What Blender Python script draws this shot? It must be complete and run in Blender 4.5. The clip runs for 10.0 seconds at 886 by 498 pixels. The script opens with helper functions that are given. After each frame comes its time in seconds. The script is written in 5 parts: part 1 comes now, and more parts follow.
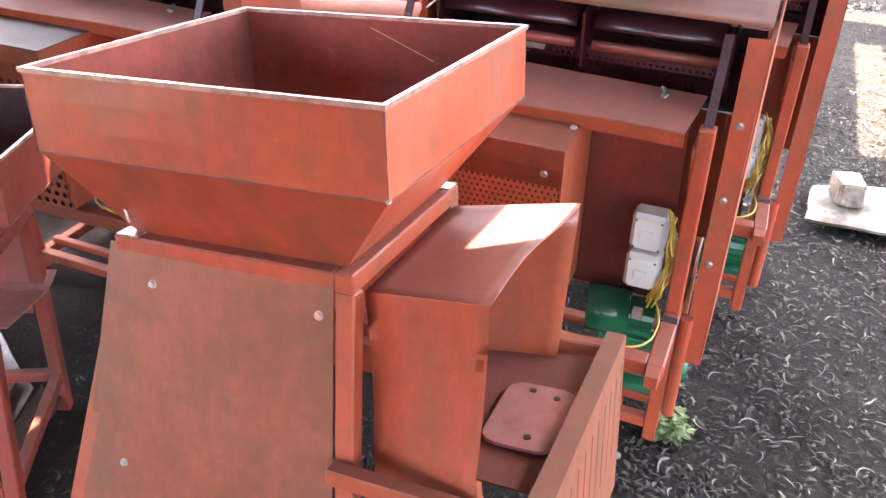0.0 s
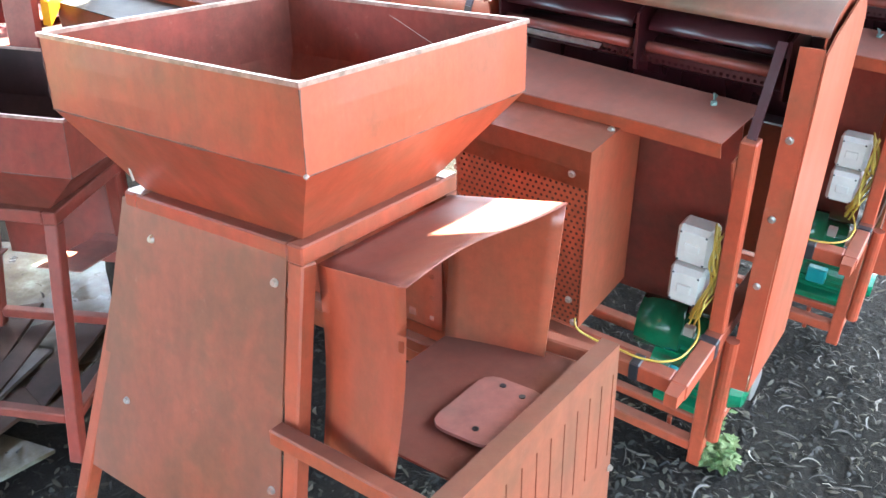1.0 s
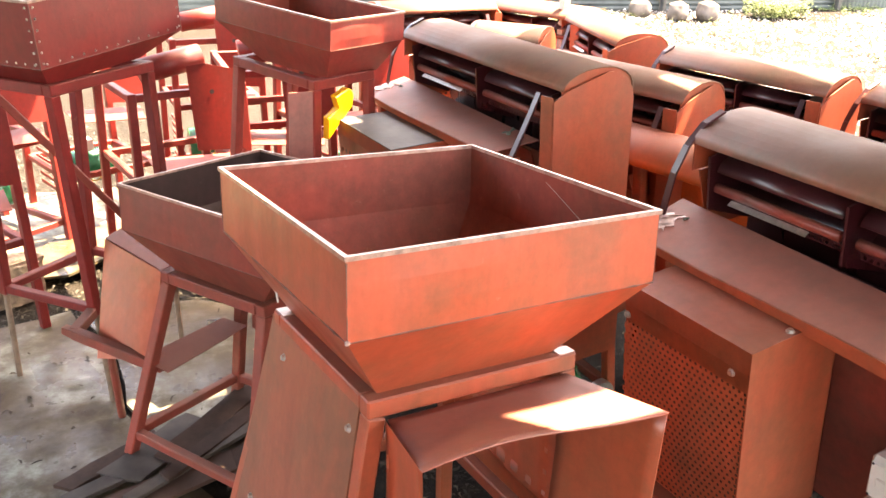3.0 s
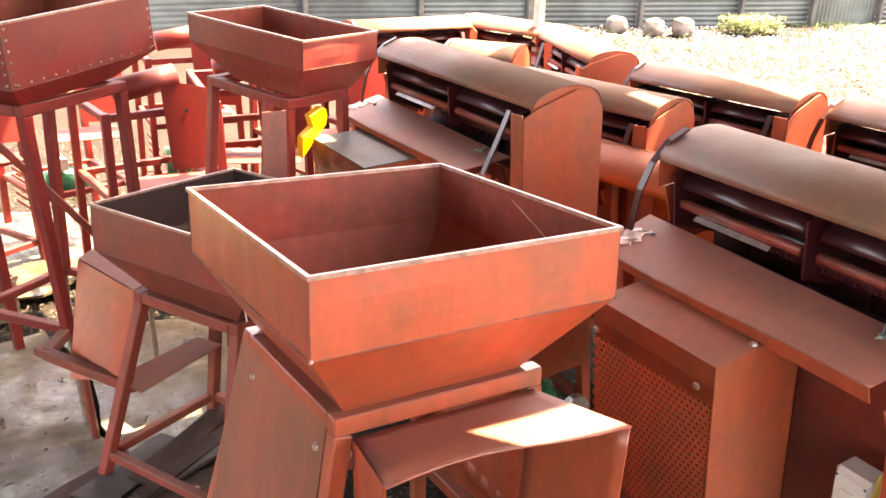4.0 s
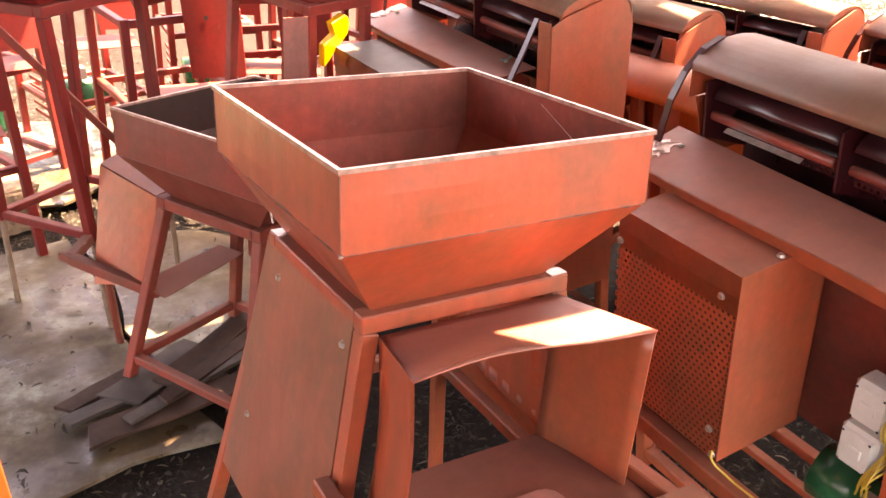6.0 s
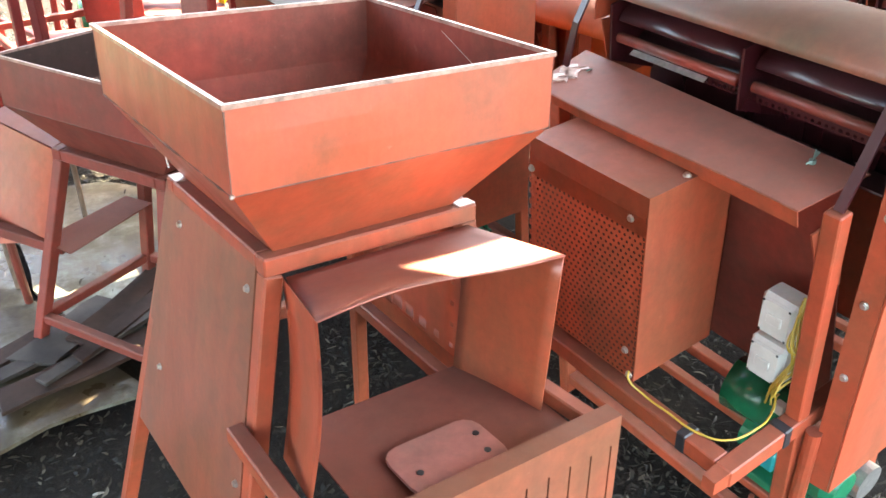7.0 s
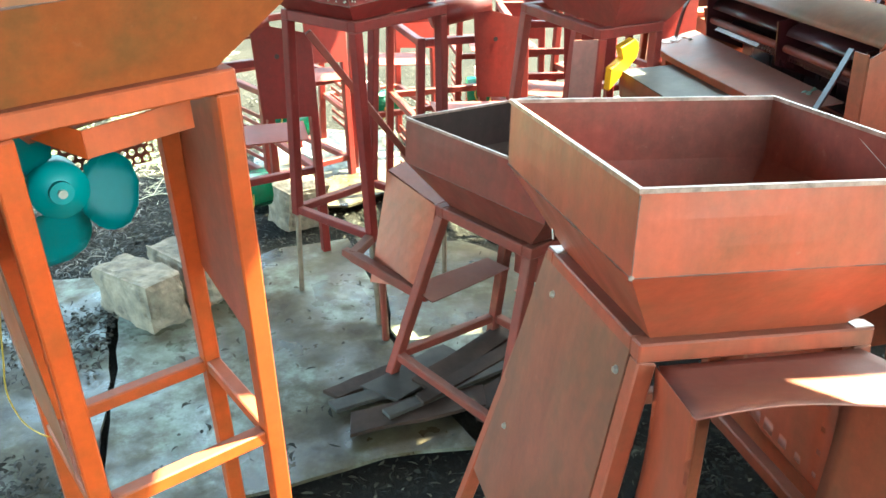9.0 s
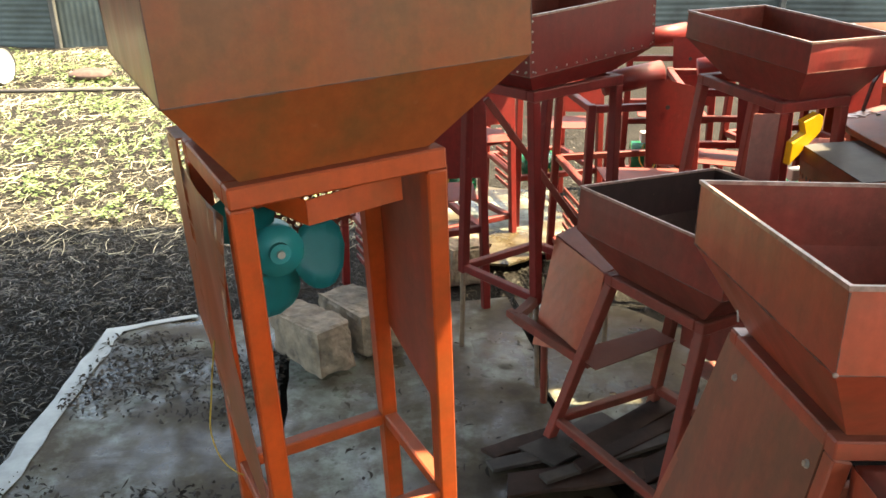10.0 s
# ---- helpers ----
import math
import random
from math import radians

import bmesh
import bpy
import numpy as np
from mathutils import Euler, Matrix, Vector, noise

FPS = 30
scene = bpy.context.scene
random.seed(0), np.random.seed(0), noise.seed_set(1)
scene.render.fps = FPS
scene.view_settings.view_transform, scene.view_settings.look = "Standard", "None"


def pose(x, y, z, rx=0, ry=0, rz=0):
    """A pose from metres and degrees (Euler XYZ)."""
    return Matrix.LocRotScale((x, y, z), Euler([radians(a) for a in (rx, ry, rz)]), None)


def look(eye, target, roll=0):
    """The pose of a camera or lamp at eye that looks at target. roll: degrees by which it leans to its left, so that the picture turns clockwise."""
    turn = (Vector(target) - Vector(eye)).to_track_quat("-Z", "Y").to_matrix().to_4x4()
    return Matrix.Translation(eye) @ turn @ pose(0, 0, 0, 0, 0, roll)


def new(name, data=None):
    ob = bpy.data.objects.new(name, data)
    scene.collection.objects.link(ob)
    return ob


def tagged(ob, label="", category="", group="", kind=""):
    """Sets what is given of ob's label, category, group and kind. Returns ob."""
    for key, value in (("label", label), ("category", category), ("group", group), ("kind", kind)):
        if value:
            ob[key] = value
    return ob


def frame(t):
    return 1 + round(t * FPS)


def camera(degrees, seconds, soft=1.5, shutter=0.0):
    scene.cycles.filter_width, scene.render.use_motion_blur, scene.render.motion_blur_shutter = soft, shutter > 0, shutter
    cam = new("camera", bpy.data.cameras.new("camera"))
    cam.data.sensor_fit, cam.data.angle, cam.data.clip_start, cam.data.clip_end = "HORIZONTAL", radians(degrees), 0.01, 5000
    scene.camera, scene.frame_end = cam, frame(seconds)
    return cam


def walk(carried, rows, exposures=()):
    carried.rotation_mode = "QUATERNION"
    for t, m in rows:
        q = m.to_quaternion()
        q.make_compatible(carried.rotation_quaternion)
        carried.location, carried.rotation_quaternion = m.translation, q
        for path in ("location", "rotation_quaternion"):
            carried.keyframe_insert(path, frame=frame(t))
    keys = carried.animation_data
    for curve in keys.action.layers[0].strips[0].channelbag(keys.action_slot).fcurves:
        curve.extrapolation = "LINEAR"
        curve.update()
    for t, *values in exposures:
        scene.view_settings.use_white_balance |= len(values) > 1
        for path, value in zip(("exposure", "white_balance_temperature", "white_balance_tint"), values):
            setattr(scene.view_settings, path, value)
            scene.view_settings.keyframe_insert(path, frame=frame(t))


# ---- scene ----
cam = camera(55.2, 10.0, soft=1.55)
METRES, EYE, TILT, LEAN, TURN = 8.0, 1.5, 0.0, 0.0, 0.0
PATH = [
    (0, (-0.791, -0.305, 1.602), (0.838, 0.335, 0.635), 2.9),
    (0.5, (-0.748, -0.561, 1.636), (0.748, 0.383, 0.703), 0.7),
    (1, (-0.653, -0.608, 1.606), (0.774, 0.389, 0.622), 2.2),
    (1.5, (-0.401, -0.613, 1.544), (0.963, 0.396, 0.485), 5.3),
    (2, (-0.374, -0.608, 1.626), (0.793, 0.662, 0.613), 3.9),
    (2.5, (-0.366, -0.721, 1.678), (0.616, 0.79, 0.811), 2.5),
    (2.7, (-0.349, -0.778, 1.71), (0.582, 0.788, 0.884), 1.9),
    (3.8, (-0.326, -0.834, 1.718), (0.596, 0.768, 0.954), 1.3),
    (4, (-0.32, -0.838, 1.725), (0.645, 0.741, 0.967), 1.5),
    (4.5, (-0.336, -0.846, 1.724), (0.678, 0.719, 1.002), 1.5),
    (5, (-0.347, -0.863, 1.729), (0.628, 0.744, 1.045), 1.0),
    (5.5, (-0.362, -0.844, 1.716), (0.531, 0.775, 0.953), 1.5),
    (6, (-0.341, -0.832, 1.687), (0.561, 0.697, 0.765), 2.2),
    (6.2, (-0.329, -0.833, 1.681), (0.609, 0.639, 0.705), 2.5),
    (7.3, (-0.289, -0.837, 1.662), (0.718, 0.542, 0.621), 1.6),
    (7.5, (-0.304, -0.829, 1.664), (0.649, 0.589, 0.625), 1.0),
    (8, (-0.341, -0.814, 1.667), (0.442, 0.732, 0.669), 0.3),
    (8.5, (-0.386, -0.806, 1.672), (0.23, 0.835, 0.709), 0.7),
    (9, (-0.388, -0.803, 1.665), (-0.021, 0.957, 0.79), -0.0),
    (9.5, (-0.48, -0.811, 1.728), (-0.387, 1.049, 1.0), 0.5),
    (10, (-0.468, -0.825, 1.717), (-0.428, 1.025, 0.957), -1.0),
]
# stops by which the camera's own exposure follows the scene
EXPOSURE = [(t, e, k, n) for t, e, k, n in (
    (0.0, 4.88, 7000.0, 21.0), (1.0, 5.05, 6150.0, 1.0), (2.0, 5.08, 6200.0, 3.0), (2.5, 4.65, 7500.0, 11.0), (4.0, 4.5, 9300.0, 24.0), (5.0, 3.85, 8600.0, 31.0), (5.5, 3.7, 8900.0, 36.0),
    (6.0, 4.48, 10300.0, 36.0), (6.2, 4.53, 9700.0, 31.0), (7.3, 4.95, 6750.0, -3.0), (8.5, 4.6, 6600.0, -16.0), (9.0, 4.48, 6350.0, -20.0), (9.5, 3.45, 7600.0, 2.0), (10.0, 3.1, 7700.0, 3.0))]
walk(cam, [(t, look(eye, target, roll)) for t, eye, target, roll in PATH], EXPOSURE)

# ---------------------------------------------------------------- light
SUN_AZ, SUN_EL = 1.0, 62.0          # degrees from +x towards +y, above the horizon
world = bpy.data.worlds.new("sky_world")
scene.world = world
world.use_nodes = True
wn, wl = world.node_tree.nodes, world.node_tree.links
wn.clear()
sky = wn.new("ShaderNodeTexSky")
sky.sky_type, sky.sun_disc = "NISHITA", False
sky.sun_elevation, sky.sun_rotation = radians(SUN_EL), radians(90 - SUN_AZ)
sky.dust_density, sky.ozone_density = 5.0, 0.4
bg = wn.new("ShaderNodeBackground")
bg.inputs["Strength"].default_value = 0.15
wo = wn.new("ShaderNodeOutputWorld")
wl.new(sky.outputs[0], bg.inputs[0])
wl.new(bg.outputs[0], wo.inputs[0])

sun = new("sun", bpy.data.lights.new("sun", "SUN"))
sun.data.energy, sun.data.angle, sun.data.color = 5.0, radians(0.5), (1.0, 0.86, 0.66)
TO_SUN = Vector((math.cos(radians(SUN_AZ)) * math.cos(radians(SUN_EL)), math.sin(radians(SUN_AZ)) * math.cos(radians(SUN_EL)), math.sin(radians(SUN_EL))))
sun.rotation_euler = TO_SUN.to_track_quat("Z", "Y").to_euler()


# ---------------------------------------------------------------- materials
def node_mat(name):
    m = bpy.data.materials.new(name)
    m.use_nodes = True
    return m, m.node_tree.nodes, m.node_tree.links, m.node_tree.nodes["Principled BSDF"]


def noise_tex(n, l, scale, detail=4.0, rough=0.6, coords="Object", stretch=None):
    tc = n.new("ShaderNodeTexCoord")
    t = n.new("ShaderNodeTexNoise")
    t.inputs["Scale"].default_value, t.inputs["Detail"].default_value, t.inputs["Roughness"].default_value = scale, detail, rough
    if stretch:
        mp = n.new("ShaderNodeMapping")
        mp.inputs["Scale"].default_value = stretch
        l.new(tc.outputs[coords], mp.inputs[0])
        l.new(mp.outputs[0], t.inputs["Vector"])
    else:
        l.new(tc.outputs[coords], t.inputs["Vector"])
    return t.outputs["Fac"]


def ramp(n, l, fac, stops):
    r = n.new("ShaderNodeValToRGB")
    e = r.color_ramp.elements
    while len(e) < len(stops):
        e.new(0.5)
    for el, (p, c) in zip(e, stops):
        el.position = p
        el.color = (*c, 1) if len(c) == 3 else c
    l.new(fac, r.inputs[0])
    return r.outputs[0]


def mixc(n, l, fac, a, b, mode="MIX"):
    m = n.new("ShaderNodeMix")
    m.data_type, m.blend_type = "RGBA", mode
    for sock, v in ((m.inputs[0], fac), (m.inputs[6], a), (m.inputs[7], b)):
        if isinstance(v, (int, float)):
            sock.default_value = v
        elif isinstance(v, tuple):
            sock.default_value = (*v, 1)
        else:
            l.new(v, sock)
    return m.outputs[2]


def bump(n, l, p, height, strength, dist=0.002):
    b = n.new("ShaderNodeBump")
    b.inputs["Strength"].default_value, b.inputs["Distance"].default_value = strength, dist
    l.new(height, b.inputs["Height"])
    l.new(b.outputs[0], p.inputs["Normal"])


def grey(v):
    return (v, v, v)


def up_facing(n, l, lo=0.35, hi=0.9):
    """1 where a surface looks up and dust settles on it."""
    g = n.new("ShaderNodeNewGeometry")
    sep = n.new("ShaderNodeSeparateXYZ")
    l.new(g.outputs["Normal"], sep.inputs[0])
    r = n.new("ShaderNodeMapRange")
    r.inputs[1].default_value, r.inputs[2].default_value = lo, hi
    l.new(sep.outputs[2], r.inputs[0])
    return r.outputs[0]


def times(n, l, a, b):
    m = n.new("ShaderNodeMath")
    m.operation = "MULTIPLY"
    for sock, v in zip(m.inputs, (a, b)):
        if isinstance(v, (int, float)):
            sock.default_value = v
        else:
            l.new(v, sock)
    return m.outputs[0]


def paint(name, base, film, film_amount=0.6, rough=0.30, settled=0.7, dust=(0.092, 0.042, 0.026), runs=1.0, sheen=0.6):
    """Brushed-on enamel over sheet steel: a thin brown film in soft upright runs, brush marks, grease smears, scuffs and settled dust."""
    m, n, l, p = node_mat(name)
    rnd = n.new("ShaderNodeObjectInfo").outputs["Random"]
    big = noise_tex(n, l, 2.0, 3, 0.5, stretch=(1, 1, 0.7))
    run = noise_tex(n, l, 3.0, 3, 0.5, stretch=(2.6, 2.6, 0.5))
    brush = noise_tex(n, l, 4.0, 5, 0.65, stretch=(9, 9, 1.1))
    mid = noise_tex(n, l, 11.0, 6, 0.62)
    fine = noise_tex(n, l, 70.0, 2, 0.5)
    tone = ramp(n, l, rnd, [(0.0, tuple(v * 0.90 for v in base)), (1.0, tuple(min(1, v * 1.08) for v in base))])
    c = mixc(n, l, ramp(n, l, big, [(0.30, grey(film_amount * 0.12)), (0.72, grey(film_amount * 0.75))]), tone, film)
    c = mixc(n, l, ramp(n, l, run, [(0.46, grey(0)), (0.74, grey(min(0.9, film_amount * 0.8 * runs)))]), c, tuple(v * 0.72 for v in film))
    c = mixc(n, l, 1.0, c, ramp(n, l, brush, [(0.30, grey(0.89)), (0.70, grey(1.07))]), "MULTIPLY")
    blot = noise_tex(n, l, 5.5, 9, 0.72)
    c = mixc(n, l, ramp(n, l, blot, [(0.44, grey(0)), (0.60, grey(0.55 * film_amount))]), c, (film[0] * 0.78, film[1] * 1.02, film[2]))
    c = mixc(n, l, 1.0, c, ramp(n, l, noise_tex(n, l, 38.0, 6, 0.7), [(0.32, grey(0.86)), (0.68, grey(1.12))]), "MULTIPLY")
    c = mixc(n, l, ramp(n, l, mid, [(0.48, grey(0)), (0.64, grey(0.16)), (0.78, grey(0.5))]), c, tuple(0.5 * v for v in film))
    worn = ramp(n, l, noise_tex(n, l, 26.0, 5, 0.75), [(0.64, grey(0)), (0.80, grey(0.35))])
    c = mixc(n, l, worn, c, (0.36, 0.20, 0.15))
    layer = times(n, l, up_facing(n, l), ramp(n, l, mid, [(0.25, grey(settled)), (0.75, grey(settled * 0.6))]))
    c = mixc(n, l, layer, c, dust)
    l.new(c, p.inputs["Base Color"])
    gloss = ramp(n, l, run, [(0.3, grey(rough)), (0.72, grey(min(0.9, rough + 0.16)))])
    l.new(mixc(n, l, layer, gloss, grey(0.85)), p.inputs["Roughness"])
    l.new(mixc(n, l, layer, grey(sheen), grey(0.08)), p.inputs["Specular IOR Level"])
    bump(n, l, p, mixc(n, l, 0.25, noise_tex(n, l, 2.6, 4, 0.5), fine), 0.16, 0.006)
    return m


def plain(name, col, rough=0.5, metal=0.0, var=0.25, scale=20.0, bumps=0.15, gloss=0.5):
    m, n, l, p = node_mat(name)
    f = noise_tex(n, l, scale, 5, 0.65)
    c = ramp(n, l, f, [(0.3, tuple(v * (1 - var) for v in col)), (0.7, tuple(min(1, v * (1 + var)) for v in col))])
    l.new(c, p.inputs["Base Color"])
    p.inputs["Roughness"].default_value, p.inputs["Metallic"].default_value = rough, metal
    p.inputs["Specular IOR Level"].default_value = gloss
    bump(n, l, p, noise_tex(n, l, scale * 6, 3, 0.6), bumps, 0.001)
    return m


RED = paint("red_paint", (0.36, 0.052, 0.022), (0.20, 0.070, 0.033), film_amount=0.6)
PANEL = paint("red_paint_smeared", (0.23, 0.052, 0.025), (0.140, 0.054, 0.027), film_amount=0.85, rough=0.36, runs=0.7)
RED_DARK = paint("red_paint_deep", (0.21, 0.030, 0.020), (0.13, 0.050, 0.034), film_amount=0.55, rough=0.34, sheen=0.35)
# inner faces: brown film, and darker than RED to hold the hopper's shade
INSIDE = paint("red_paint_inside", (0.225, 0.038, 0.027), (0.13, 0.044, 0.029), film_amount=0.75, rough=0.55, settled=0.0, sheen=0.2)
# near-black inner paint: the shade inside the low hopper is put into the colour
SHADED_INSIDE = paint("red_paint_shaded_inside", (0.045, 0.017, 0.015), (0.026, 0.016, 0.014), film_amount=0.8, rough=0.55, settled=0.0, sheen=0.25)
# maroon darkened to stand for deep shade inside the threshers; the straps share it
MAROON = paint("red_paint_maroon_shade", (0.042, 0.005, 0.007), (0.024, 0.006, 0.007), film_amount=0.5, rough=0.24, settled=0.25, dust=(0.05, 0.022, 0.020))
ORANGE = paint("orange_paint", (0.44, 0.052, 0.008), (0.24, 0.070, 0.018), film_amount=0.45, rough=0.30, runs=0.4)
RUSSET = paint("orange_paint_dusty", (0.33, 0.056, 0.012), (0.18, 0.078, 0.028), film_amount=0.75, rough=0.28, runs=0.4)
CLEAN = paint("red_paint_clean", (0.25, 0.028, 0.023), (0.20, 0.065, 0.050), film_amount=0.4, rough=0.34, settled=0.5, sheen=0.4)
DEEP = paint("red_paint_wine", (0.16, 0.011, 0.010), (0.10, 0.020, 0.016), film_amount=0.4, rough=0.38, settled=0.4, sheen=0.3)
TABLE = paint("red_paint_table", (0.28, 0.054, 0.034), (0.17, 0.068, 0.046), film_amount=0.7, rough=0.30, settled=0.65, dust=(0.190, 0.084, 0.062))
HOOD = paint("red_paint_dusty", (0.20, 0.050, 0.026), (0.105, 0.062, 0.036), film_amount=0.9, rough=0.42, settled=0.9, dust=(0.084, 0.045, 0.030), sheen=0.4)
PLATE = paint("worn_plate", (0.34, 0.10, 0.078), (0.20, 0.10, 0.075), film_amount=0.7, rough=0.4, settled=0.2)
# worn bare edge, made paler to stand for skylight on the rims
RIM = plain("worn_skylit_edge", (0.29, 0.18, 0.145), 0.4, 0.3, 0.5, 40)
WELD = plain("burnt_weld", (0.10, 0.045, 0.035), 0.6, 0.0, 0.5, 50, 0.4)
DARK_TOP = plain("tarred_top", (0.05, 0.045, 0.042), 0.6, 0.0, 0.4, 9, 0.4)
STEEL = plain("zinc_bolt", (0.55, 0.54, 0.5), 0.35, 0.9, 0.2, 60)
GREEN = plain("motor_green", (0.010, 0.115, 0.052), 0.22, 0.0, 0.25, 12)
TEAL = plain("fan_teal", (0.01, 0.19, 0.19), 0.45, 0.0, 0.15, 8)
GREYBOX = plain("grey_plastic", (0.47, 0.45, 0.40), 0.45, 0.0, 0.08, 25)
YELLOW_WIRE = plain("yellow_wire", (0.36, 0.24, 0.03), 0.45, 0.0, 0.1, 30)
BLACK = plain("black_tape", (0.015, 0.015, 0.017), 0.5, 0.0, 0.2, 30)
YELLOW = plain("yellow_paint", (0.75, 0.40, 0.015), 0.4, 0.0, 0.15, 10)
WOOD = plain("old_wood", (0.16, 0.11, 0.075), 0.8, 0.0, 0.4, 14, 0.5)


# ---------------------------------------------------------------- mesh helpers
def finish(bm, name, material, parent=None, label="", smooth=False):
    bmesh.ops.recalc_face_normals(bm, faces=bm.faces)
    me = bpy.data.meshes.new(name)
    bm.to_mesh(me)
    bm.free()
    me.materials.append(material)
    if smooth:
        for f in me.polygons:
            f.use_smooth = True
    ob = new(name, me)
    if parent:
        ob.parent = parent
    if label:
        ob["label"] = label
    return ob


def part(name, bm, material, parent, label="", smooth=False):
    return finish(bm, name, material, parent, label, smooth)


def thing(name, m, label, category, group="", kind=""):
    ob = new(name)
    ob.empty_display_size = 0.05
    ob.matrix_world = m
    return tagged(ob, label, category, group, kind)


def bevel(bm, width, seg=1):
    bmesh.ops.bevel(bm, geom=list(bm.edges), offset=width, segments=seg, profile=0.5, affect="EDGES", clamp_overlap=True)
    return bm


def box(lo, hi, bev=0.002):
    bm = bmesh.new()
    bmesh.ops.create_cube(bm, size=1)
    for v in bm.verts:
        v.co = Vector([lo[i] + (v.co[i] + 0.5) * (hi[i] - lo[i]) for i in range(3)])
    return bevel(bm, bev) if bev else bm


def bar(p0, p1, w=0.032, h=None, bev=0.003, up=(0, 0, 1), hollow=False):
    """A bar of rectangular section from p0 to p1."""
    h = h or w
    p0, p1 = Vector(p0), Vector(p1)
    d = (p1 - p0).normalized()
    u = Vector(up)
    if abs(d.dot(u)) > 0.95:
        u = Vector((0, 1, 0))
    s = d.cross(u).normalized()
    u = s.cross(d).normalized()
    bm = bmesh.new()
    rings = []
    for p in (p0, p1):
        rings.append([bm.verts.new(p + s * a * w / 2 + u * b * h / 2) for a, b in ((-1, -1), (1, -1), (1, 1), (-1, 1))])
    for i in range(4):
        j = (i + 1) % 4
        bm.faces.new((rings[0][i], rings[0][j], rings[1][j], rings[1][i]))
    caps = [bm.faces.new(rings[0][::-1]), bm.faces.new(rings[1])]
    if bev:
        bevel(bm, bev)
    if hollow:
        ends = [f for f in bm.faces if abs(f.normal.dot(d)) > 0.98 and f.calc_area() > 0.4 * w * h]
        bmesh.ops.inset_region(bm, faces=ends, thickness=0.003)
        for f in ends:
            bmesh.ops.translate(bm, verts=f.verts, vec=-f.normal * 0.04)
    return bm


def sheet(pts, thick=0.003, bev=0.0):
    """A flat or slightly bent plate on the given outline."""
    pts = [Vector(p) for p in pts]
    nrm = sum(((pts[i] - pts[0]).cross(pts[i + 1] - pts[0]) for i in range(1, len(pts) - 1)), Vector()).normalized()
    bm = bmesh.new()
    a = [bm.verts.new(p + nrm * thick / 2) for p in pts]
    b = [bm.verts.new(p - nrm * thick / 2) for p in pts]
    bm.faces.new(a)
    bm.faces.new(b[::-1])
    for i in range(len(pts)):
        j = (i + 1) % len(pts)
        bm.faces.new((a[j], a[i], b[i], b[j]))
    return bevel(bm, bev) if bev else bm


def patch(corners, nu, nv, lift, thick=0.003):
    """A bent plate: bilinear between four corners, moved by lift(u, v)."""
    c = [Vector(p) for p in corners]
    bm = bmesh.new()
    g = []
    for k in (0, 1):
        rows = []
        for i in range(nu + 1):
            row = []
            for j in range(nv + 1):
                u, v = i / nu, j / nv
                p = c[0] * (1 - u) * (1 - v) + c[1] * u * (1 - v) + c[2] * u * v + c[3] * (1 - u) * v
                row.append(bm.verts.new(p + Vector(lift(u, v)) - Vector((0, 0, thick * k))))
            rows.append(row)
        g.append(rows)
    for i in range(nu):
        for j in range(nv):
            q = [(i, j), (i + 1, j), (i + 1, j + 1), (i, j + 1)]
            bm.faces.new([g[0][a][b] for a, b in q])
            bm.faces.new([g[1][a][b] for a, b in q][::-1])
    rim = [(i, 0) for i in range(nu)] + [(nu, j) for j in range(nv)] + [(i, nv) for i in range(nu, 0, -1)] + [(0, j) for j in range(nv, 0, -1)]
    for k in range(len(rim)):
        a, b = rim[k], rim[(k + 1) % len(rim)]
        bm.faces.new((g[0][b[0]][b[1]], g[0][a[0]][a[1]], g[1][a[0]][a[1]], g[1][b[0]][b[1]]))
    return bm


def rod(p0, p1, r, seg=10, r2=None, caps=True):
    p0, p1 = Vector(p0), Vector(p1)
    d = p1 - p0
    bm = bmesh.new()
    m = Matrix.Translation((p0 + p1) / 2) @ d.to_track_quat("Z", "Y").to_matrix().to_4x4()
    bmesh.ops.create_cone(bm, cap_ends=caps, segments=seg, radius1=r, radius2=r if r2 is None else r2, depth=d.length, matrix=m)
    return bm


def bolt(parent, p, normal, r=0.007, mat=None):
    """A hexagonal bolt head on a washer."""
    p, nn = Vector(p), Vector(normal).normalized()
    bm = rod(p - nn * 0.001, p + nn * 0.0018, r * 1.25, 12)
    b2 = rod(p + nn * 0.001, p + nn * 0.006, r, 6, r * 0.9)
    me = bpy.data.meshes.new("t")
    b2.to_mesh(me)
    bm.from_mesh(me)
    b2.free()
    bpy.data.meshes.remove(me)
    return part("bolt", bm, mat or STEEL, parent, "zinc-plated bolt head" if mat is None else "")


def join(*bms):
    out = bmesh.new()
    for b in bms:
        me = bpy.data.meshes.new("t")
        b.to_mesh(me)
        b.free()
        out.from_mesh(me)
        bpy.data.meshes.remove(me)
    return out


def wire(points, r, material, name, parent=None, label=""):
    """A cable: a swept round section along a smooth line."""
    cu = bpy.data.curves.new(name, "CURVE")
    cu.dimensions, cu.bevel_depth, cu.bevel_resolution, cu.resolution_u = "3D", r, 1, 6
    s = cu.splines.new("BEZIER")
    s.bezier_points.add(len(points) - 1)
    for b, p in zip(s.bezier_points, points):
        b.co = p
        b.handle_left_type = b.handle_right_type = "AUTO"
    tmp = bpy.data.objects.new("t", cu)
    scene.collection.objects.link(tmp)
    me = bpy.data.meshes.new_from_object(tmp.evaluated_get(bpy.context.evaluated_depsgraph_get()))
    bpy.data.objects.remove(tmp)
    me.materials.clear()
    me.materials.append(material)
    ob = new(name, me)
    ob.parent = parent
    if label:
        ob["label"] = label
    return ob


